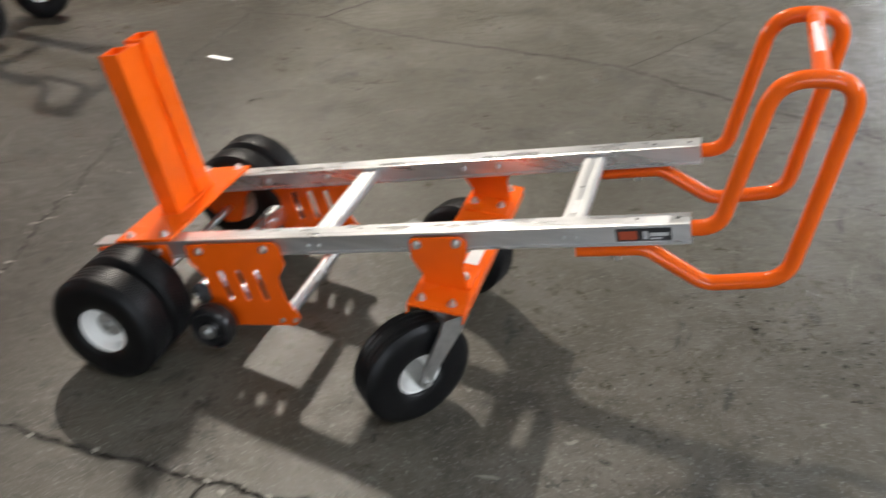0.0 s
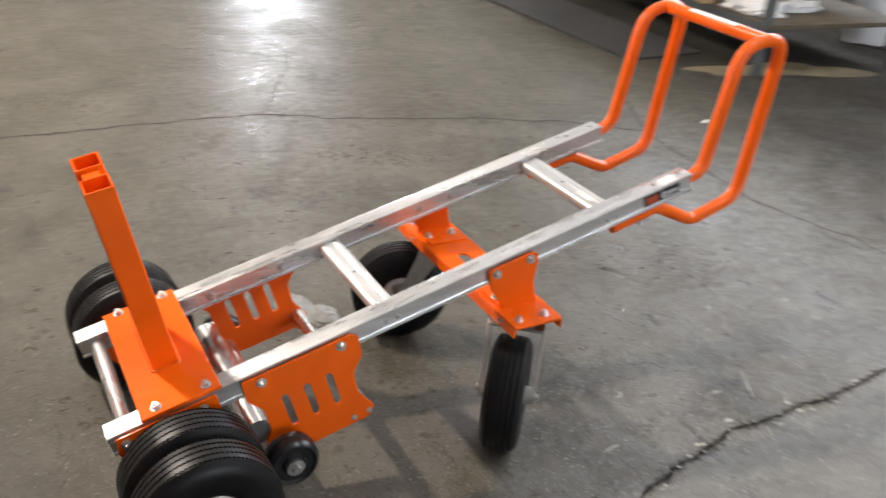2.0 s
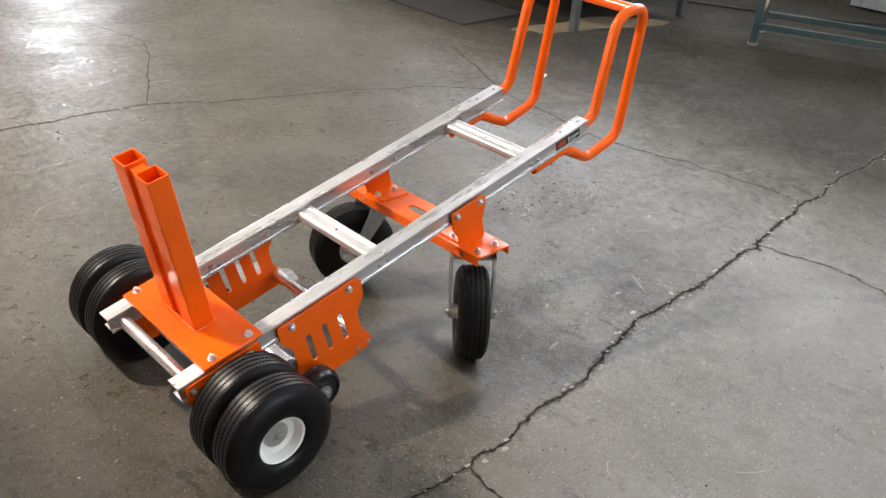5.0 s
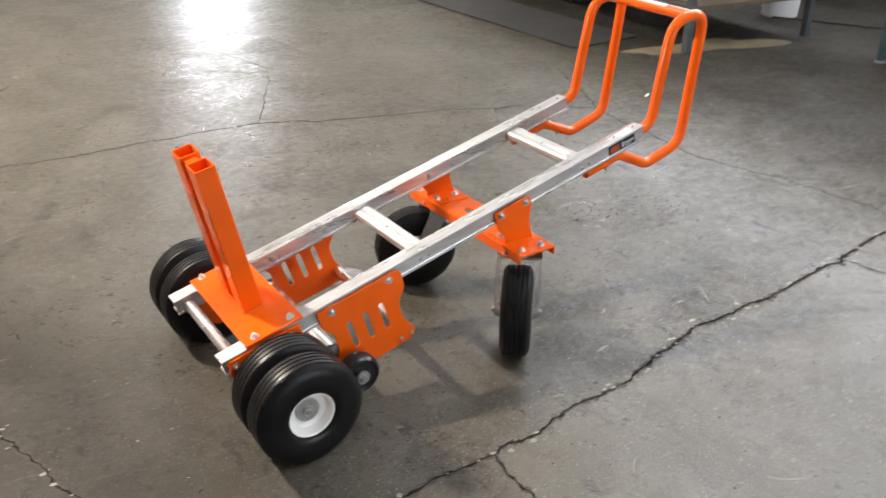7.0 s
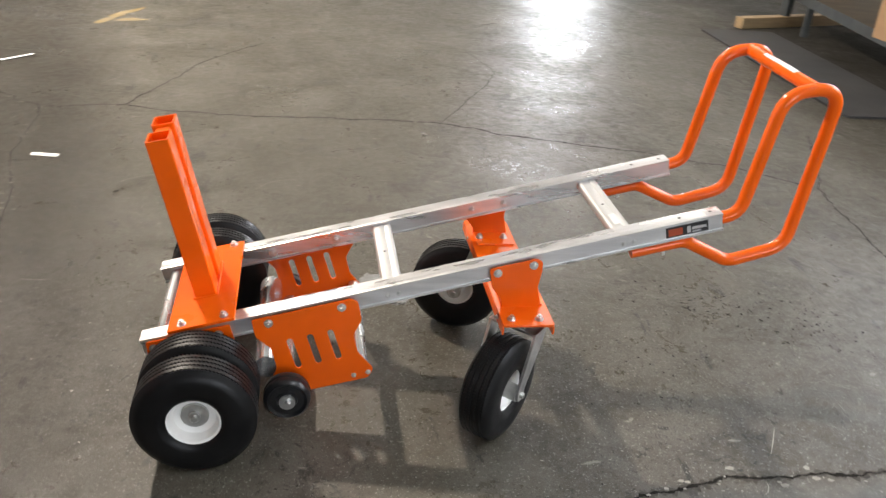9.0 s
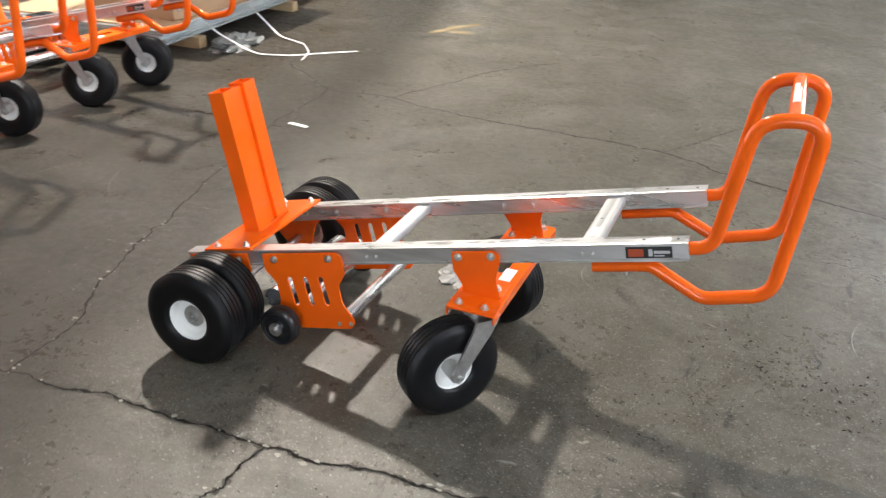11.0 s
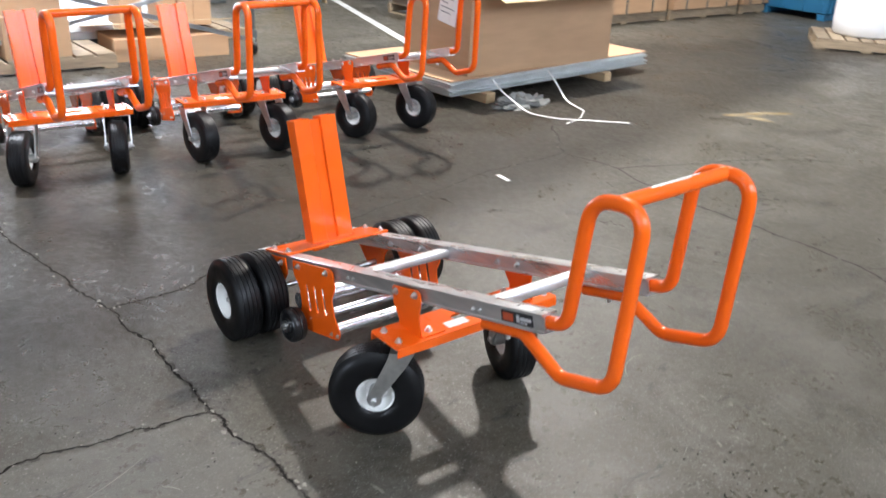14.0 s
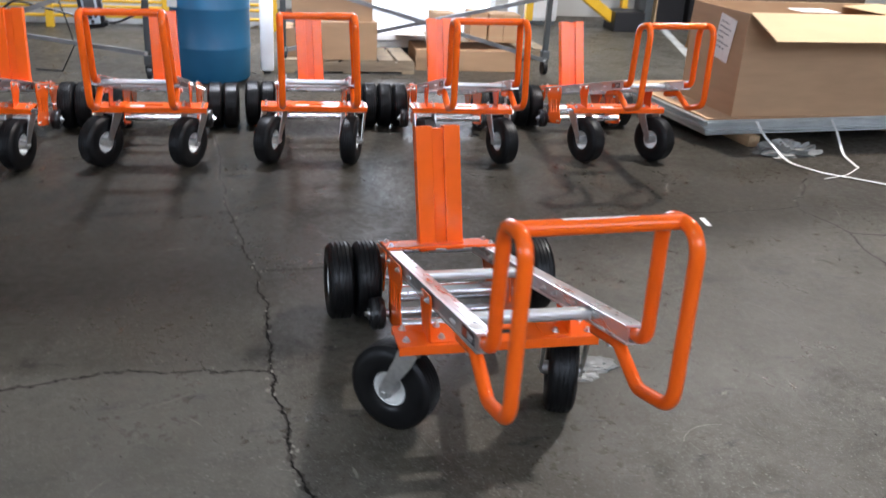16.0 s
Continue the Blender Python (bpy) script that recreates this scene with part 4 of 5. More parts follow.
part("screen", block((0.0375, -0.034, 0.135), (0.039, 0.034, 0.23), None, 0.0005), STEEL_DARK, meter)
for y, z, r in ((-0.012, 0.085, 0.016), (0.026, 0.085, 0.01), (0.0, 0.053, 0.012)):
    part("button", rod(bmesh.new(), (0.0372, y, z), (0.042, y, z), r, 20), HARD_BLACK, meter, "", 40)
part("hanging_strap", block((-0.012, -0.012, 0.295), (-0.006, 0.012, 0.33)), HARD_BLACK, meter)

FOAM = material("white_foam_padding", (0.9, 0.9, 0.92), 0.7, 0, 0.03, 8, 4, (0.8, 0.8, 0.83), 0.3)
post = anchor("padded_post", "low post wrapped in white foam padding", "post", pose(-4.3, -0.25, 0) @ Matrix.Scale(0.923, 4))
part("post_core", block((-0.06, -0.03, 0), (-0.052, 0.03, 0.7), None, 0.002), STEEL_DARK, post)
part("padding", block((-0.05, -0.055, 0.03), (0.02, 0.055, 0.72), None, 0.012), FOAM, post, "white foam padding", 40)

bm = pipe([(-4.375, -1.937, 0.006), (-4.313, -1.742, 0.006), (-4.41, -1.656, 0.185), (-4.451, -1.719, 0.415), (-4.405, -1.788, 0.646), (-4.437, -1.935, 0.831)], 0.006, 8)
solid("power_cable", "thin dark power cable looped over the floor", "cable", bm, DECAL_BLACK, "", 60)

hose = fillet([(-4.7, -2.62, 0.01, 0), (-4.5, -2.3, 0.3, 0.1), (-4.4, -2.037, 0.5, 0.1), (-4.4, -1.627, 0.397, 0.15), (-4.4, -1.356, 0.345, 0.15), (-4.3, -1.151, 0.45, 0.1), (-3.97, -1.08, 0.7, 0)], 6)
solid("power_cable", "black cable sagging between floor and rack", "cable", pipe(hose, 0.009, 8), DECAL_BLACK, "", 60)
pallet(-4.65, 0.393, 1.061, 0.6, 90, "old wooden pallet under cartons", 0, 0.111)
carton("carton", -4.808, 0.161, 0.111, -4.346, 0.605, 0.406, 2)
carton("carton", -4.862, -0.04, 0.407, -4.4, 0.588, 0.692, -3)
carton("carton", -4.782, -0.136, 0.111, -4.458, 0.132, 0.332, 0)
flat = carton("carton", -4.95, 0.974, 0, -4.5, 1.88, 0.175, -2, CARDBOARD, "flat brown carton with its lid half open", False)
part("flap", block((-0.02, -0.56, 0.0), (0.5, 0.56, 0.006), pose(-0.3, 0, 0.2, 0, -9, 0)), CARD_PALE, flat, "raised pale inner flap")
for ya, yb, top, turn in ((1.29, 1.485, 0.36, 3), (1.63, 1.79, 0.38, -2), (1.8, 1.94, 0.37, 2), (1.955, 2.11, 0.36, -3)):
    carton("carton", -5.6, ya, 0.106, -5.33, yb, top, turn, CARDBOARD, "small brown cardboard carton on a pallet", True, "small cartons")
pallet(-5.491, 1.776, 1.058, 0.882, 90, "old wooden pallet under small cartons", 0, 0.106)
slab = anchor("foam_board", "two white foam boards lying on a dark skid", "board", pose(-5.392, 0.917, 0.0885))
for z, j in ((0.0, 0.0), (0.061, 0.02)):
    part("board_sheet", block((-0.31 + j, -0.25 - j, z), (0.31 + j, 0.25 - j, z + 0.06), None, 0.008), PLASTIC_WHITE, slab)
skid = anchor("skid", "dark low wooden skid under the foam boards", "skid", pose(-5.392, 0.917, 0))
for k in range(4):
    part("deck_board", block((-0.32, -0.27 + k * 0.14, 0.063), (0.32, -0.15 + k * 0.14, 0.088), None, 0.003), STEEL_DARK, skid)
for x in (-0.3, -0.03, 0.24):
    part("runner", block((x, -0.27, 0), (x + 0.06, 0.27, 0.0628), None, 0.003), STEEL_DARK, skid)

SHEET_WHITE = material("white_ribbed_sheet", (0.66, 0.665, 0.66), 0.5, 0, 0.06, 2, 6, (0.45, 0.44, 0.41), 0.5)
panels = anchor("white_screen", "white panels behind a yellow guard rail", "screen", pose(-6.664, -1.678, 0) @ Matrix.Scale(0.882, 4))
for k in range(4):
    bm = block((-0.02, -2.0 + k * 0.96, 0.0), (0.02, -2.0 + k * 0.96 + 0.94, 1.6), None, 0.003)
    panel = part("panel", bm, SHEET_WHITE, panels)
    for r in range(6):
        part("rib", block((0.0202, -1.96 + k * 0.96 + r * 0.16, 0.02), (0.032, -1.9 + k * 0.96 + r * 0.16, 1.58), None, 0.004), SHEET_WHITE, panel)
guard = anchor("guard_rail", "yellow painted steel guard rail", "rail", pose(-6.416, -1.311, 0) @ Matrix.Scale(0.882, 4))
for z in (0.12, 0.22, 0.28):
    part("rail_tube", rod(bmesh.new(), (0, -2.2, z), (0, 1.4, z), 0.018, 14), YELLOW, guard, "", 40)
for y in (-2.1, -1.0, 0.2, 1.35):
    part("rail_post", block((-0.04, y - 0.04, 0), (0.04, y + 0.04, 0.9), None, 0.004), YELLOW, guard)
boom = anchor("stacker", "yellow stacker with a black battery box", "lift", pose(-7.047, 3.484, 0) @ Matrix.Scale(0.822, 4))
part("boom", block((-0.06, -0.75, -0.07), (0.06, 0.75, 0.07), pose(0, -0.2, 0.52, -34, 0, 0), 0.01), YELLOW, boom)
part("mast", block((-0.05, -0.95, 0.1), (0.05, -0.85, 1.8), None, 0.006), YELLOW, boom)
part("mast", block((-0.05, 0.45, 0.3), (0.05, 0.53, 1.8), None, 0.006), YELLOW, boom)
part("battery_box", block((-0.2, 0.3, 0.0), (0.2, 0.75, 0.27), None, 0.012), DECAL_BLACK, boom)
col = anchor("column", "grey steel building column with an orange stripe", "column", pose(-6.97, 4.157, 0) @ Matrix.Scale(0.822, 4), "", "structure")
part("flange", block((-0.1, -0.09, 0), (0.1, -0.07, 7.5)), STEEL_DARK, col)
part("flange", block((-0.1, 0.07, 0), (0.1, 0.09, 7.5)), WOOD, col)
part("web", block((-0.006, -0.069, 0), (0.006, 0.069, 7.5)), STEEL_DARK, col)
for y, h, mat in ((4.53, 0.9, DECAL_BLACK), (5.07, 1.3, DECAL_BLACK), (5.6, 0.8, PLASTIC_WHITE), (2.92, 0.5, PLASTIC_WHITE)):
    machine = anchor("machine_cabinet", "machine cabinet standing by the far wall", "cabinet", pose(-7.45, y, 0) @ Matrix.Scale(0.8, 4), "cabinets by the wall")
    part("plinth", block((-0.23, -0.28, 0), (0.23, 0.28, 0.06)), STEEL_DARK, machine)
    part("cabinet_body", block((-0.25, -0.3, 0.061), (0.25, 0.3, h), None, 0.02), mat, machine, "", 40)
    door = part("cabinet_door", block((0.2505, -0.27, 0.1), (0.262, 0.27, h - 0.06), None, 0.004), mat, machine)
    part("door_handle", block((0.263, 0.19, h * 0.5), (0.285, 0.215, h * 0.5 + 0.12), None, 0.004), ZINC, door)

# ---- sheet stack with the open carton ----
STACK = pose(-2.233, 2.378, 0, 0, 0, 5) @ Matrix.Scale(0.916, 4)
for i in range(9):
    rng = random.Random(i)
    j, k = rng.uniform(-0.02, 0.012), rng.uniform(-0.02, 0.02)
    bm = block((-1.24 + j, 0.0 + k, 0.075 + i * 0.0125), (0.0 + j, 2.42 + k, 0.075 + i * 0.0125 + 0.0105), STACK, 0.001)
    solid("metal_sheet", "galvanised metal faced panel in a stack", "panel", bm, GALV if i < 8 else CARDBOARD, "stacked panels")
for yy in (0.32, 1.75):
    solid("timber_block", "raw timber bearer under the panels", "timber", block((-1.2, yy, 0), (0.07, yy + 0.09, 0.074), STACK, 0.003), WOOD, "timber bearers")
crumple("plastic_film", "crumpled clear film by the panels", "film", -2.04, 2.85, 0, 0.085, 0.21, 0.075, FILM, 7, None, 0.55)

BOX = pose(-2.303, 2.587, 0.17, 0, 0, 3) @ Matrix.Scale(0.916, 4)
carton_open = anchor("open_carton", "large brown cardboard carton with its front flap folded out", "carton", BOX)
W, D, H = 1.62, 0.7, 0.7
part("front_panel", block((-0.006, 0, 0), (0, W, H), None, 0.001), CARDBOARD, carton_open)
part("back_panel", block((-D, 0, 0), (-D + 0.006, W, H), None, 0.001), CARDBOARD, carton_open)
for y in (0, W - 0.006):
    part("side_panel", block((-D + 0.007, y, 0), (-0.007, y + 0.006, H), None, 0.001), CARDBOARD, carton_open)
part("bottom_panel", block((-D + 0.007, 0.007, 0), (-0.007, W - 0.007, 0.006)), CARDBOARD, carton_open)
part("front_flap", block((0, 0.005, -0.003), (0.36, W - 0.005, 0.003), Matrix.Translation((0.001, 0, H + 0.004)) @ pose(0, 0, 0, 0, 22, 0)), CARD_PALE, carton_open, "pale inner side of the folded flap")
part("back_flap", block((-0.36, 0.005, -0.003), (0, W - 0.005, 0.003), Matrix.Translation((-D - 0.004, 0, H + 0.004)) @ pose(0, 0, 0, 0, -84, 0)), CARD_PALE, carton_open)
part("side_flap", block((-D + 0.01, 0, -0.003), (-0.01, 0.33, 0.003), Matrix.Translation((0, W, H + 0.004)) @ pose(0, 0, 0, 184, 0, 0)), CARD_PALE, carton_open, "pale inner side of the folded flap")
LABEL = pose(-0.235, -0.009, 0.5, 0, 9, 0)
part("packing_label", block((-0.1, -0.001, -0.15), (0.1, 0.001, 0.15), LABEL), PAPER, carton_open, "white packing list sheet")
part("packing_label", block((-0.3, 0.5, H + 0.002), (-0.1, 0.8, H + 0.006)), PAPER, carton_open)
for k, (lo, hi) in enumerate(((-0.08, 0.02), (-0.08, 0.06), (-0.08, 0.05), (-0.08, -0.01), (-0.08, 0.07), (-0.08, 0.03))):
    part("printed_line", block((lo, -0.0024, 0.1 - 0.035 * k), (hi, -0.0012, 0.106 - 0.035 * k), LABEL), STEEL_DARK, carton_open)

strap = anchor("packing_strap", "white plastic packing strap trailing on the floor", "strap", None, "packing straps")


def ribbon(points, width, mat, name, parent, lift=0.0):
    bm = bmesh.new()
    pts = fillet([(*p, 0.25) for p in points], 8)
    prev = None
    for i, p in enumerate(pts):
        d = (pts[min(i + 1, len(pts) - 1)] - pts[max(i - 1, 0)]).normalized()
        side = d.cross(Vector((0, 0, 1))).normalized() * width / 2
        row = [bm.verts.new(p + side), bm.verts.new(p - side), bm.verts.new(p - side + Vector((0, 0, 0.0015))), bm.verts.new(p + side + Vector((0, 0, 0.0015)))]
        if prev:
            for k in range(4):
                bm.faces.new((prev[k], prev[(k + 1) % 4], row[(k + 1) % 4], row[k]))
        prev = row
    return part(name, bm, mat, parent, "", 60)


ribbon([(-2.156, 2.679, 0.174), (-2.05, 2.684, 0.11), (-1.828, 2.722, 0.01), (-1.642, 2.833, 0.003), (-1.52, 2.968, 0.004), (-1.339, 3.154, 0.006)], 0.02, STRAP, "strap", strap)
strap = anchor("packing_strap", "white plastic packing strap trailing on the floor", "strap", None, "packing straps")
ribbon([(-2.208, 3.25, 0.174), (-2.104, 3.237, 0.11), (-1.932, 3.178, 0.02), (-1.723, 3.136, 0.003)], 0.016, STRAP, "strap", strap)
ribbon([(-1.723, 3.136, 0.003), (-1.59, 2.964, 0.004), (-1.529, 2.769, 0.003)], 0.008, STRAP, "strap", strap)
solid("paper_strip", "small white paper strip on the floor", "paper", block((-0.055, -0.014, 0.001), (0.055, 0.014, 0.003)), PAPER, "", None, pose(-0.928, 1.703, 0, 0, 0, -8) @ Matrix.Scale(0.954, 4))
solid("paper_scrap", "small pink and white paper scrap on the floor", "paper", block((-0.03, -0.008, 0.001), (0.03, 0.008, 0.003)), PAPER, "", None, pose(2.679, 1.502, 0, 0, 0, 30) @ Matrix.Scale(0.935, 4))
crumple("plastic_film", "crumpled grey plastic film on the floor", "film", 0.3, 0.63, 0, 0.05, 0.08, 0.014, FILM, 9)
crumple("plastic_film", "crumpled grey plastic film on the floor", "film", 0.36, 0.58, 0, 0.035, 0.05, 0.01, FILM, 11)

# ---- far goods ----
for k, (y, w, h) in enumerate(((5.78, 1.45, 1.0), (7.3, 1.3, 1.0), (8.66, 0.9, 0.85))):
    pallet(-4.72, y + w / 2, w, 0.8, 90, "dark wooden pallet under a large carton")
    back = -4.84 if k == 0 else -5.16
    c = carton("carton", back, y, 0.12, -4.28, y + w - 0.06, h, 0, CARDBOARD, "large strapped brown cardboard carton on a pallet", False, "large cartons")
    if k == 0:
        part("packing_label", block((-0.14, -w / 2 + 0.028, 0.48), (0.18, -w / 2 + 0.0295, 0.69)), PAPER, c, "white packing list sheet")
    for s in (-0.5, 0.0, 0.5):
        part("strap", block((back / 2 + 2.134, s * w * 0.6 - 0.01, -0.001), (-2.134 - back / 2, s * w * 0.6 + 0.01, h - 0.11)), STEEL_GREEN, c, "green packing strap")
DARK_CARD = material("dark_brown_board", (0.085, 0.055, 0.035), 0.7, 0, 0.3, 14, 5, (0.05, 0.033, 0.022), 0.5, 0.3, 60, (1, 1, 8))
pallet(-5.62, 5.1, 1.2, 0.8, 90, "dark wooden pallet under dark boards")
bundle = anchor("board_bundle", "tall bundle of dark brown boards on a pallet", "boards", pose(-5.62, 5.1, 0.12))
for k in range(11):
    part("board", block((-0.36, -0.58 + 0.006 * (k % 3), k * 0.09), (0.36, 0.58 - 0.005 * (k % 2), k * 0.09 + 0.086), None, 0.003), DARK_CARD, bundle)
crate = anchor("blue_crate", "large blue ribbed plastic crate", "crate", pose(-3.93, 9.832, 0) @ Matrix.Scale(0.803, 4))
part("crate_body", block((-0.58, -0.78, 0.1), (0.58, 0.78, 0.84), None, 0.03), BLUE, crate, "", 40)
part("rim", block((-0.62, -0.82, 0.841), (0.62, 0.82, 0.9), None, 0.015), BLUE, crate, "", 40)
for k in range(7):
    part("rib", block((-0.6, -0.7 + k * 0.23, 0.12), (0.6, -0.67 + k * 0.23, 0.838), None, 0.004), BLUE, crate)
for k in range(4):
    part("rib", block((-0.5 + k * 0.32, -0.8, 0.12), (-0.46 + k * 0.32, 0.8, 0.838), None, 0.004), BLUE, crate)
for x in (-0.55, 0.43):
    part("runner", block((x, -0.78, 0), (x + 0.12, 0.78, 0.099), None, 0.01), BLUE, crate)
pallet(-2.261, 7.801, 0.964, 0.843, 35, "weathered wooden pallet carrying a pale drum", 0, 0.112)
drum(-2.291, 7.897, 0.337, 0.482, PLASTIC_WHITE, "pale grey plastic drum on a wooden pallet", False, "plastic_drum", 0.112)
tub = anchor("black_bin", "large black plastic bin with rounded edges", "bin", pose(-0.515, 7.952, 0, 0, 0, 12) @ Matrix.Scale(0.803, 4))
part("bin_body", block((-0.65, -0.45, 0), (0.65, 0.45, 0.7), None, 0.12), HARD_BLACK, tub, "", 40)
part("rim", block((-0.67, -0.47, 0.56), (0.67, 0.47, 0.62), None, 0.02), HARD_BLACK, tub, "", 40)

# ---- work bench side ----
GREASY = material("greasy_plywood", (0.11, 0.085, 0.055), 0.6, 0, 0.3, 6, 6, (0.05, 0.042, 0.03), 0.7, 0.2, 60, (1, 5, 5))
bench = anchor("work_bench", "grey steel work bench with a low timber shelf", "bench", pose(3.576, 2.034, 0, 0, 0, -7) @ Matrix.Scale(0.935, 4))
for x in (0, 1.12):
    for y in (0.0, 2.65):
        part("leg", block((x - 0.025, y - 0.025, 0), (x + 0.025, y + 0.025, 0.88), None, 0.003), STEEL_DARK, bench)
part("low_shelf", block((-0.03, -0.03, 0.28), (1.15, 3.13, 0.31), None, 0.003), GREASY, bench, "greasy dark plywood shelf")
part("shelf_edge", block((-0.036, -0.03, 0.24), (-0.0305, 3.13, 0.315)), STEEL_DARK, bench)
part("bench_top", block((-0.1, -0.1, 0.88), (1.25, 3.2, 0.93), None, 0.004), WOOD_OLD, bench)
carton("carton", 3.577, 2.832, 0.292, 3.951, 3.252, 0.561, 6)
solid("timber_offcut", "pale timber offcut on the shelf", "timber", block((-0.14, -0.05, 0), (0.14, 0.05, 0.05), None, 0.004), WOOD, "", None, pose(3.668, 2.664, 0.292, 0, 0, 70) @ Matrix.Scale(0.935, 4))
crumple("plastic_bag", "crumpled white plastic bag on the bench shelf", "bag", 3.775, 2.328, 0.292, 0.131, 0.187, 0.094, PLASTIC_WHITE, 21)
crumple("plastic_bag", "crumpled white plastic wrap on the bench shelf", "bag", 4.111, 2.286, 0.292, 0.168, 0.075, 0.056, PLASTIC_WHITE, 22)
bucket = anchor("white_bucket", "white plastic bucket behind the bench", "bucket", pose(5.061, 2.449, 0) @ Matrix.Scale(0.935, 4))
part("bucket_body", rod(bmesh.new(), (0, 0, 0), (0, 0, 0.4), 0.14, 30, 0.16), PLASTIC_WHITE, bucket, "", 40)
for z in (0.33, 0.385):
    part("rim", lathe([(0.155, 0.0), (0.168, 0.0), (0.168, 0.015), (0.155, 0.015)], 36), PLASTIC_WHITE, bucket, "", 40, pose(0, 0, z + 0.015, 90, 0, 0))
part("handle", pipe([(0.168 * math.cos(a), 0.168 * math.sin(a), 0.34 - 0.11 * math.sin(a)) for a in [math.pi * k / 16 for k in range(17)]], 0.003, 6), ZINC, bucket, "thin wire handle", 60)
MAT = pose(3.335, 3.52, 0, 0, 0, -1)
bm = bmesh.new()
prism(bm, [(-0.29, -1.0), (-0.27, -1.03), (0.27, -1.02), (0.29, -1.0), (0.29, 1.02), (0.27, 1.04), (-0.27, 1.03), (-0.29, 1.01)], 0.001, 0.013, lambda a, b, z: MAT @ Vector((a, b, z)))
solid("floor_mat", "long black rubber anti-fatigue mat on the floor", "mat", bm, MAT_RUBBER)
solid("timber_bearer", "pale length of timber lying on the floor", "timber", block((-0.6, -0.04, 0), (0.6, 0.04, 0.084), None, 0.004), WOOD, "", None, pose(4.0, 4.88, 0, 0, 0, 18))
stand = anchor("timber_rack", "dark steel rack standing on the timber", "rack", pose(4.0, 4.88, 0.0845, 0, 0, 18))
for x in (-0.12, 0.5):
    part("upright", block((x - 0.03, -0.03, 0), (x + 0.03, 0.03, 1.6), None, 0.003), STEEL_DARK, stand)
part("crossbar", block((-0.09, -0.02, 0.8), (0.47, 0.02, 0.86)), STEEL_DARK, stand)
flat_patch("dust_stain", 3.833, 2.075, 0.512, 0.149, -0.15, material("ochre_dust", (0.24, 0.19, 0.11), 0.85, 0, 0.25, 8, 6, (0.12, 0.1, 0.075), 0.7), 12, 0.4)

table = anchor("welding_table", "dark green steel table frame with low crossbars", "table", pose(4.393, 1.208, 0, 0, 0, -68.5) @ Matrix.Scale(0.935, 4))
for x in (0.0, 1.5):
    for y in (0.0, 0.42):
        leg = part("leg", block((x - 0.024, y - 0.024, 0.012), (x + 0.024, y + 0.024, 0.85), None, 0.003), STEEL_GREEN, table)
        part("foot", rod(bmesh.new(), (x, y, 0), (x, y, 0.012), 0.035, 16), ZINC, leg)
for y in (0.0, 0.42):
    part("low_bar", block((0.025, y - 0.018, 0.11), (1.475, y + 0.018, 0.15), None, 0.003), STEEL_GREEN, table)
part("end_bar", block((-0.018, 0.025, 0.2), (0.018, 0.395, 0.24), None, 0.003), WOOD_OLD, table)
part("table_top", block((-0.1, -0.1, 0.85), (1.6, 0.52, 0.88), None, 0.003), STEEL_GREEN, table)
cab = anchor("open_cabinet", "grey steel open fronted cabinet by the wall", "cabinet", pose(6.2, 0.78, 0) @ Matrix.Scale(0.935, 4))
GREY_STEEL = material("pale_grey_steel", (0.24, 0.27, 0.3), 0.45, 0, 0.15, 10, 5, (0.12, 0.13, 0.14), 0.4)
for y in (-0.5, 0.54):
    part("front_post", block((-0.03, y, 0.02), (0.03, y + 0.08, 1.5), None, 0.004), GREY_STEEL, cab)
    part("side_panel", block((0.031, y + 0.03, 0.03), (0.43, y + 0.045, 1.48), None, 0.002), GREY_STEEL, cab)
part("bottom_rail", block((-0.028, -0.419, 0.02), (0.03, 0.539, 0.1), None, 0.004), GREY_STEEL, cab)
part("bottom_shelf", block((0.031, -0.45, 0.07), (0.43, 0.565, 0.09), None, 0.002), GREY_STEEL, cab)
part("back_panel", block((0.431, -0.5, 0.02), (0.445, 0.62, 1.48), None, 0.002), GREY_STEEL, cab)
part("door_tag", block((-0.036, 0.56, 0.42), (-0.031, 0.6, 0.5)), PAPER, cab, "small white tag")
OCHRE = material("ochre_painted_wood", (0.42, 0.2, 0.045), 0.5, 0, 0.2, 12, 5, (0.25, 0.11, 0.03), 0.4)
slats = anchor("slatted_frame", "ochre wooden slatted frame standing inside the cabinet", "frame", pose(6.3, 0.93, 0.087))
for k in range(4):
    x = 0.03 * k
    part("upper_slat", block((x, -0.016, 0), (x + 0.012, 0.016, 0.62), pose(0, 0.13 - 0.045 * k, 0.35, 3, 0, 0), 0.002), OCHRE, slats)
    part("lower_slat", block((x, -0.014, 0), (x + 0.012, 0.014, 0.46), pose(0, -0.28 - 0.03 * k, 0.0, -52, 0, 0), 0.002), OCHRE, slats)
part("seat_board", block((-0.01, -0.08, 0), (0.12, 0.2, 0.02), pose(0, 0, 0.32, -5, 0, 0), 0.003), OCHRE, slats)
for k in range(3):
    part("foot_block", block((0.0, 0.04 + 0.07 * k, 0), (0.1, 0.09 + 0.07 * k, 0.05 + 0.06 * k), None, 0.004), OCHRE, slats)
tray = anchor("yellow_tray", "yellow plastic tray on the floor by the cabinet", "tray", pose(5.95, 0.5, 0))
part("tray_base", block((-0.1, -0.2, 0), (0.1, 0.2, 0.01), None, 0.003), YELLOW, tray)
for x in (-0.1, 0.092):
    part("tray_side", block((x, -0.2, 0.0102), (x + 0.008, 0.2, 0.2), None, 0.003), YELLOW, tray)
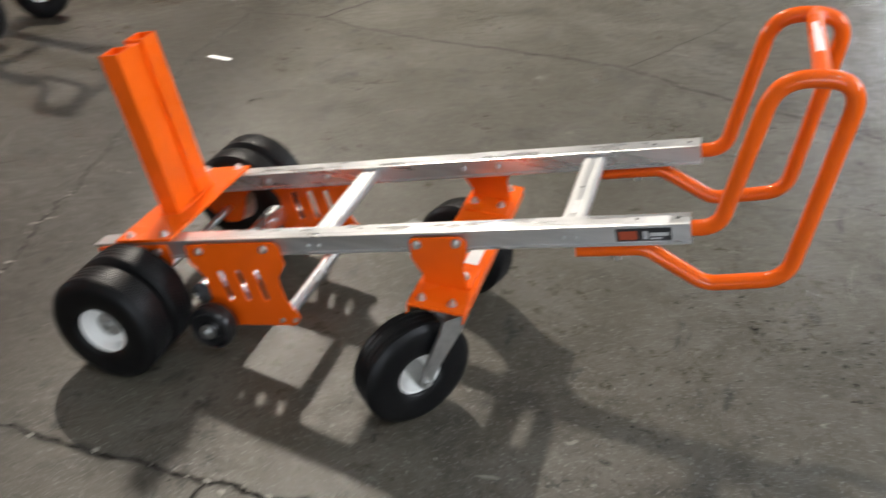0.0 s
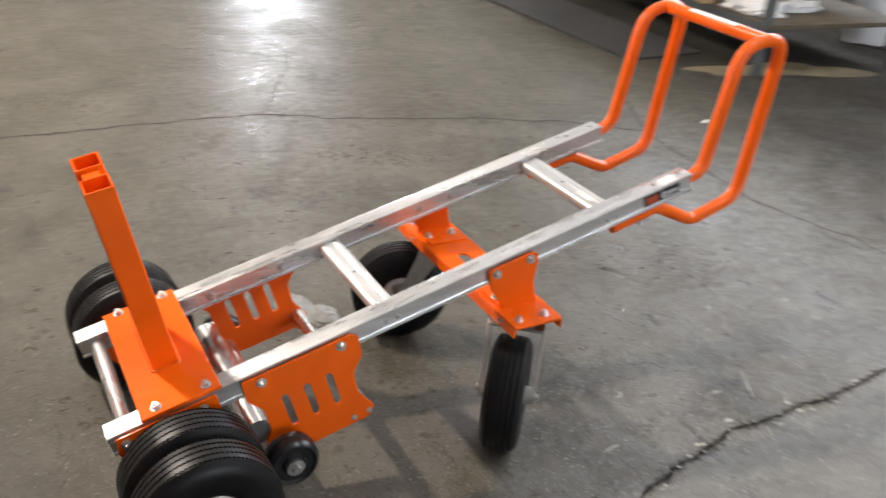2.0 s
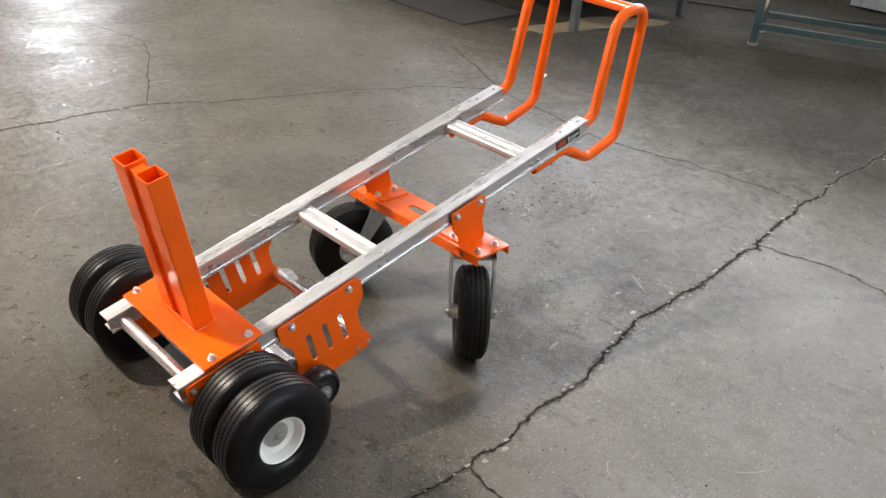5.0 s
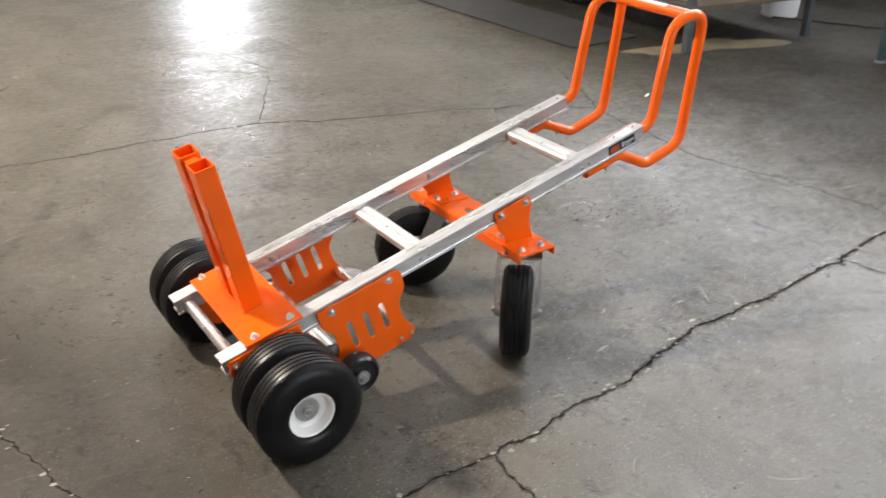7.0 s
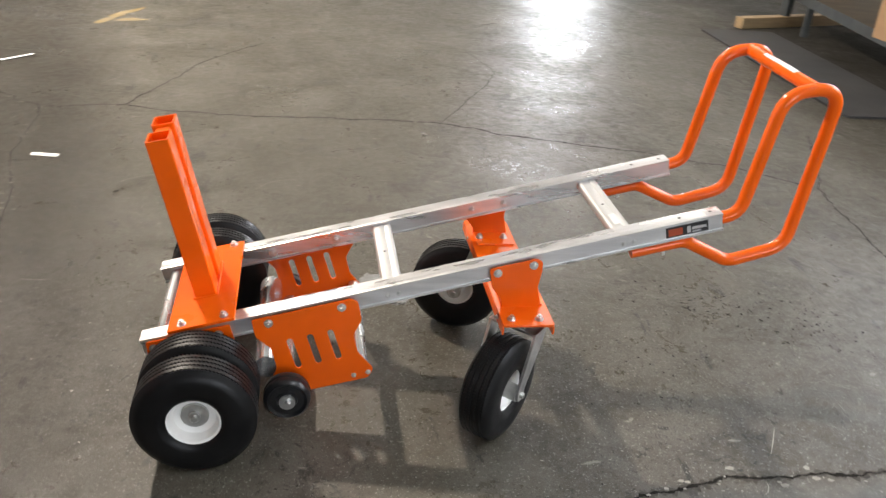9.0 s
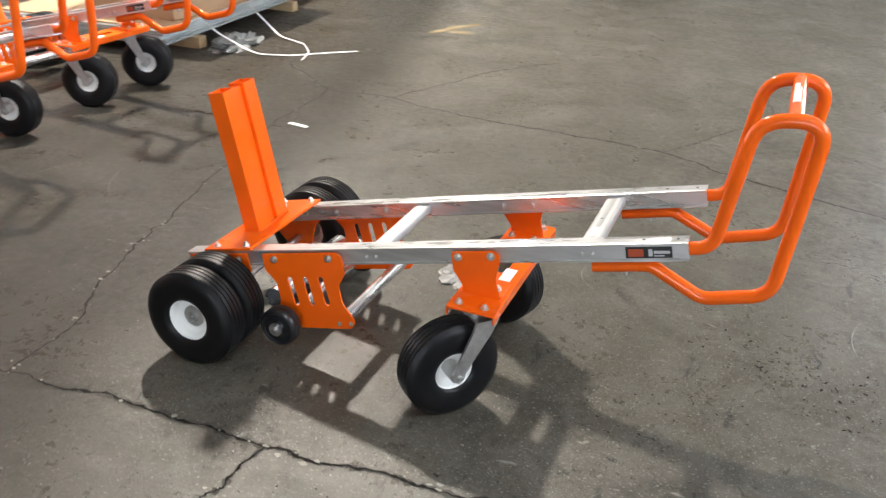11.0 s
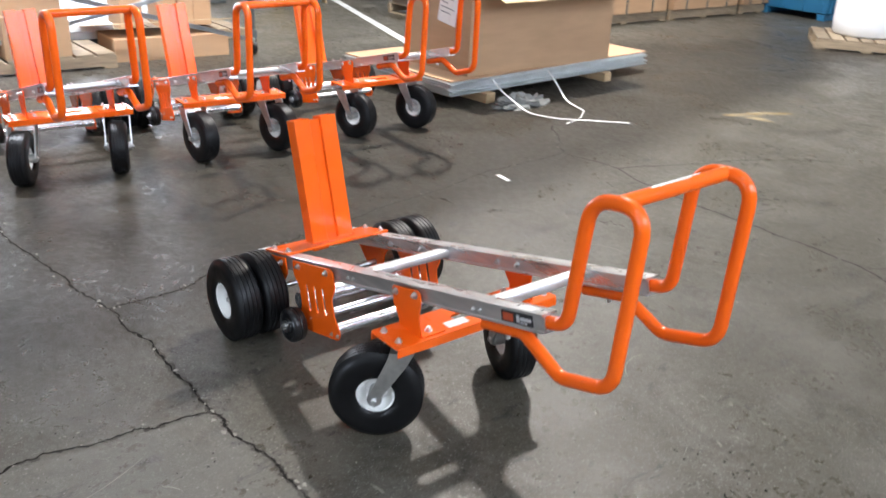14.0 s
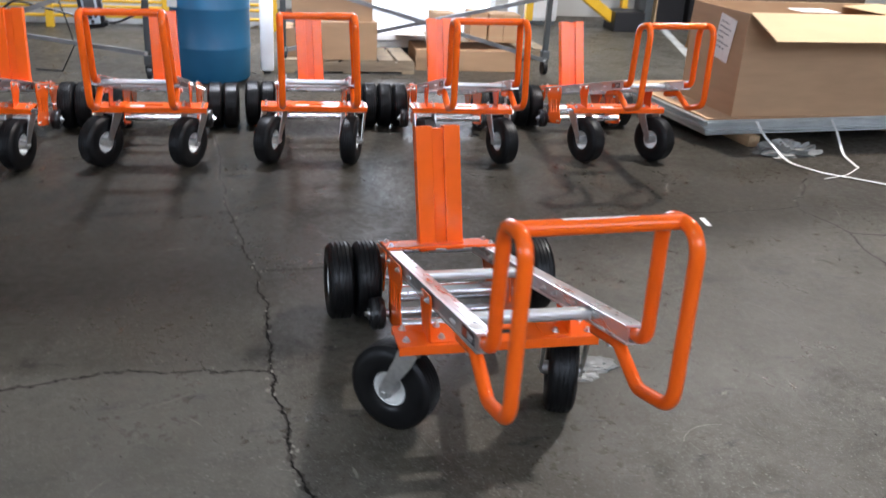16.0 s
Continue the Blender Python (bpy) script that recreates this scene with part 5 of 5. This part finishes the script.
for y in (-0.2, 0.192):
    part("tray_side", block((-0.0915, y, 0.0102), (0.0915, y + 0.008, 0.2), None, 0.003), YELLOW, tray)
bin_root = anchor("waste_bin", "dark green bin with a yellow label", "bin", pose(6.019, 2.782, 0) @ Matrix.Scale(0.935, 4))
part("bin_body", rod(bmesh.new(), (0, 0, 0), (0, 0, 0.72), 0.24, 30, 0.27), STEEL_GREEN, bin_root, "", 40)
part("rim", lathe([(0.262, 0.0), (0.285, 0.0), (0.285, 0.035), (0.262, 0.035)], 40), STEEL_GREEN, bin_root, "", 40, pose(0, 0, 0.7, 90, 0, 0))
part("label", block((-0.002, -0.09, -0.1), (0.002, 0.09, 0.1), pose(-0.215, -0.142, 0.34, 0, -2.4, 33)), YELLOW, bin_root, "worn yellow label")
solid("power_cable", "thin black cable along the wall", "cable", pipe([(6.626, 0.168, 0.006), (5.63, 1.114, 0.006), (5.235, 1.767, 0.006), (4.928, 2.407, 0.006)], 0.007, 8), DECAL_BLACK, "", 60)

# ---- worn bits of the floor ----


def specks(name, mat, spots, seed, lift):
    """Small irregular flakes pressed into the floor: spots are (x, y, reach, reach across, turn, count, least, most)."""
    rng = random.Random(seed)
    bm = bmesh.new()
    for x, y, rx, ry, turn, count, least, most in spots:
        for _ in range(count):
            a, d = rng.uniform(0, 6.283), rng.random() ** 0.6
            px, py = rx * d * math.cos(a), ry * d * math.sin(a)
            qx, qy = x + px * math.cos(turn) - py * math.sin(turn), y + px * math.sin(turn) + py * math.cos(turn)
            n, r, lean = rng.randint(4, 7), least + (most - least) * rng.random() ** 2.5, rng.uniform(0, 3.14)
            ring = []
            for k in range(n):
                b = 6.283 * k / n
                u, v = r * rng.uniform(0.5, 1.3) * math.cos(b), 0.55 * r * rng.uniform(0.5, 1.3) * math.sin(b)
                ring.append(bm.verts.new((qx + u * math.cos(lean) - v * math.sin(lean), qy + u * math.sin(lean) + v * math.cos(lean), lift)))
            bm.faces.new(ring)
    return tagged(part(name, bm, mat, floor), kind="stuff")


specks("pits", CRACK, [(1.45, 0.46, 0.42, 0.17, -0.4, 330, 0.002, 0.0085), (1.0, 0.16, 0.3, 0.16, 0.2, 110, 0.002, 0.006), (-1.2, 0.9, 0.8, 0.5, 0.0, 120, 0.002, 0.006), (1.6, 2.0, 1.2, 0.8, 0.4, 180, 0.002, 0.007), (0.3, -0.7, 0.9, 0.5, 0.1, 260, 0.0015, 0.005), (2.4, 0.2, 0.7, 0.7, 0.0, 150, 0.002, 0.006)], 41, 0.0011)
specks("pale_flakes", CHIP, [(0.0, -0.85, 0.6, 0.3, 0.1, 170, 0.0015, 0.006), (0.9, -0.45, 0.9, 0.35, 0.1, 170, 0.0015, 0.005), (1.6, 0.5, 0.8, 0.6, 0.0, 140, 0.0015, 0.004), (-1.1, 0.4, 0.9, 0.8, 0.3, 150, 0.0015, 0.006), (2.6, 1.0, 0.9, 0.9, 0.0, 90, 0.0015, 0.004)], 42, 0.0013)


def scratches(count, seed):
    """Pale bent drag marks."""
    rng = random.Random(seed)
    bm = bmesh.new()
    for _ in range(count):
        x, y, a, length = rng.uniform(-1.8, 3.0), rng.uniform(-1.4, 3.2), rng.uniform(0, 6.283), rng.uniform(0.05, 0.28)
        bend, prev = rng.uniform(-1.5, 1.5), None
        for k in range(9):
            t = k / 8
            b = a + bend * t
            x, y = x + length / 8 * math.cos(b), y + length / 8 * math.sin(b)
            w = 0.0014 * math.sin(math.pi * (0.08 + 0.84 * t)) * rng.uniform(0.5, 1.4)
            row = [bm.verts.new((x - w * math.sin(b), y + w * math.cos(b), 0.0012)), bm.verts.new((x + w * math.sin(b), y - w * math.cos(b), 0.0012))]
            if prev:
                bm.faces.new((prev[0], prev[1], row[1], row[0]))
            prev = row
    return tagged(part("scratches", bm, CHIP, floor), kind="stuff")


scratches(46, 43)

# ---- courses of blocks on the east wall ----
BLOCK = mesh_of(block((-0.014, -0.196, -0.096), (0.0, 0.196, 0.096), None, 0.004), "block")
BLOCK.materials.append(WALL_WHITE)
for row in range(6):
    for k in range(14):
        y = -1.2 + 0.4 * k + (0.2 if row % 2 else 0.0)
        one = new("block", BLOCK)
        one.parent = east
        one.location = (EAST, y, 0.1 + 0.2 * row)
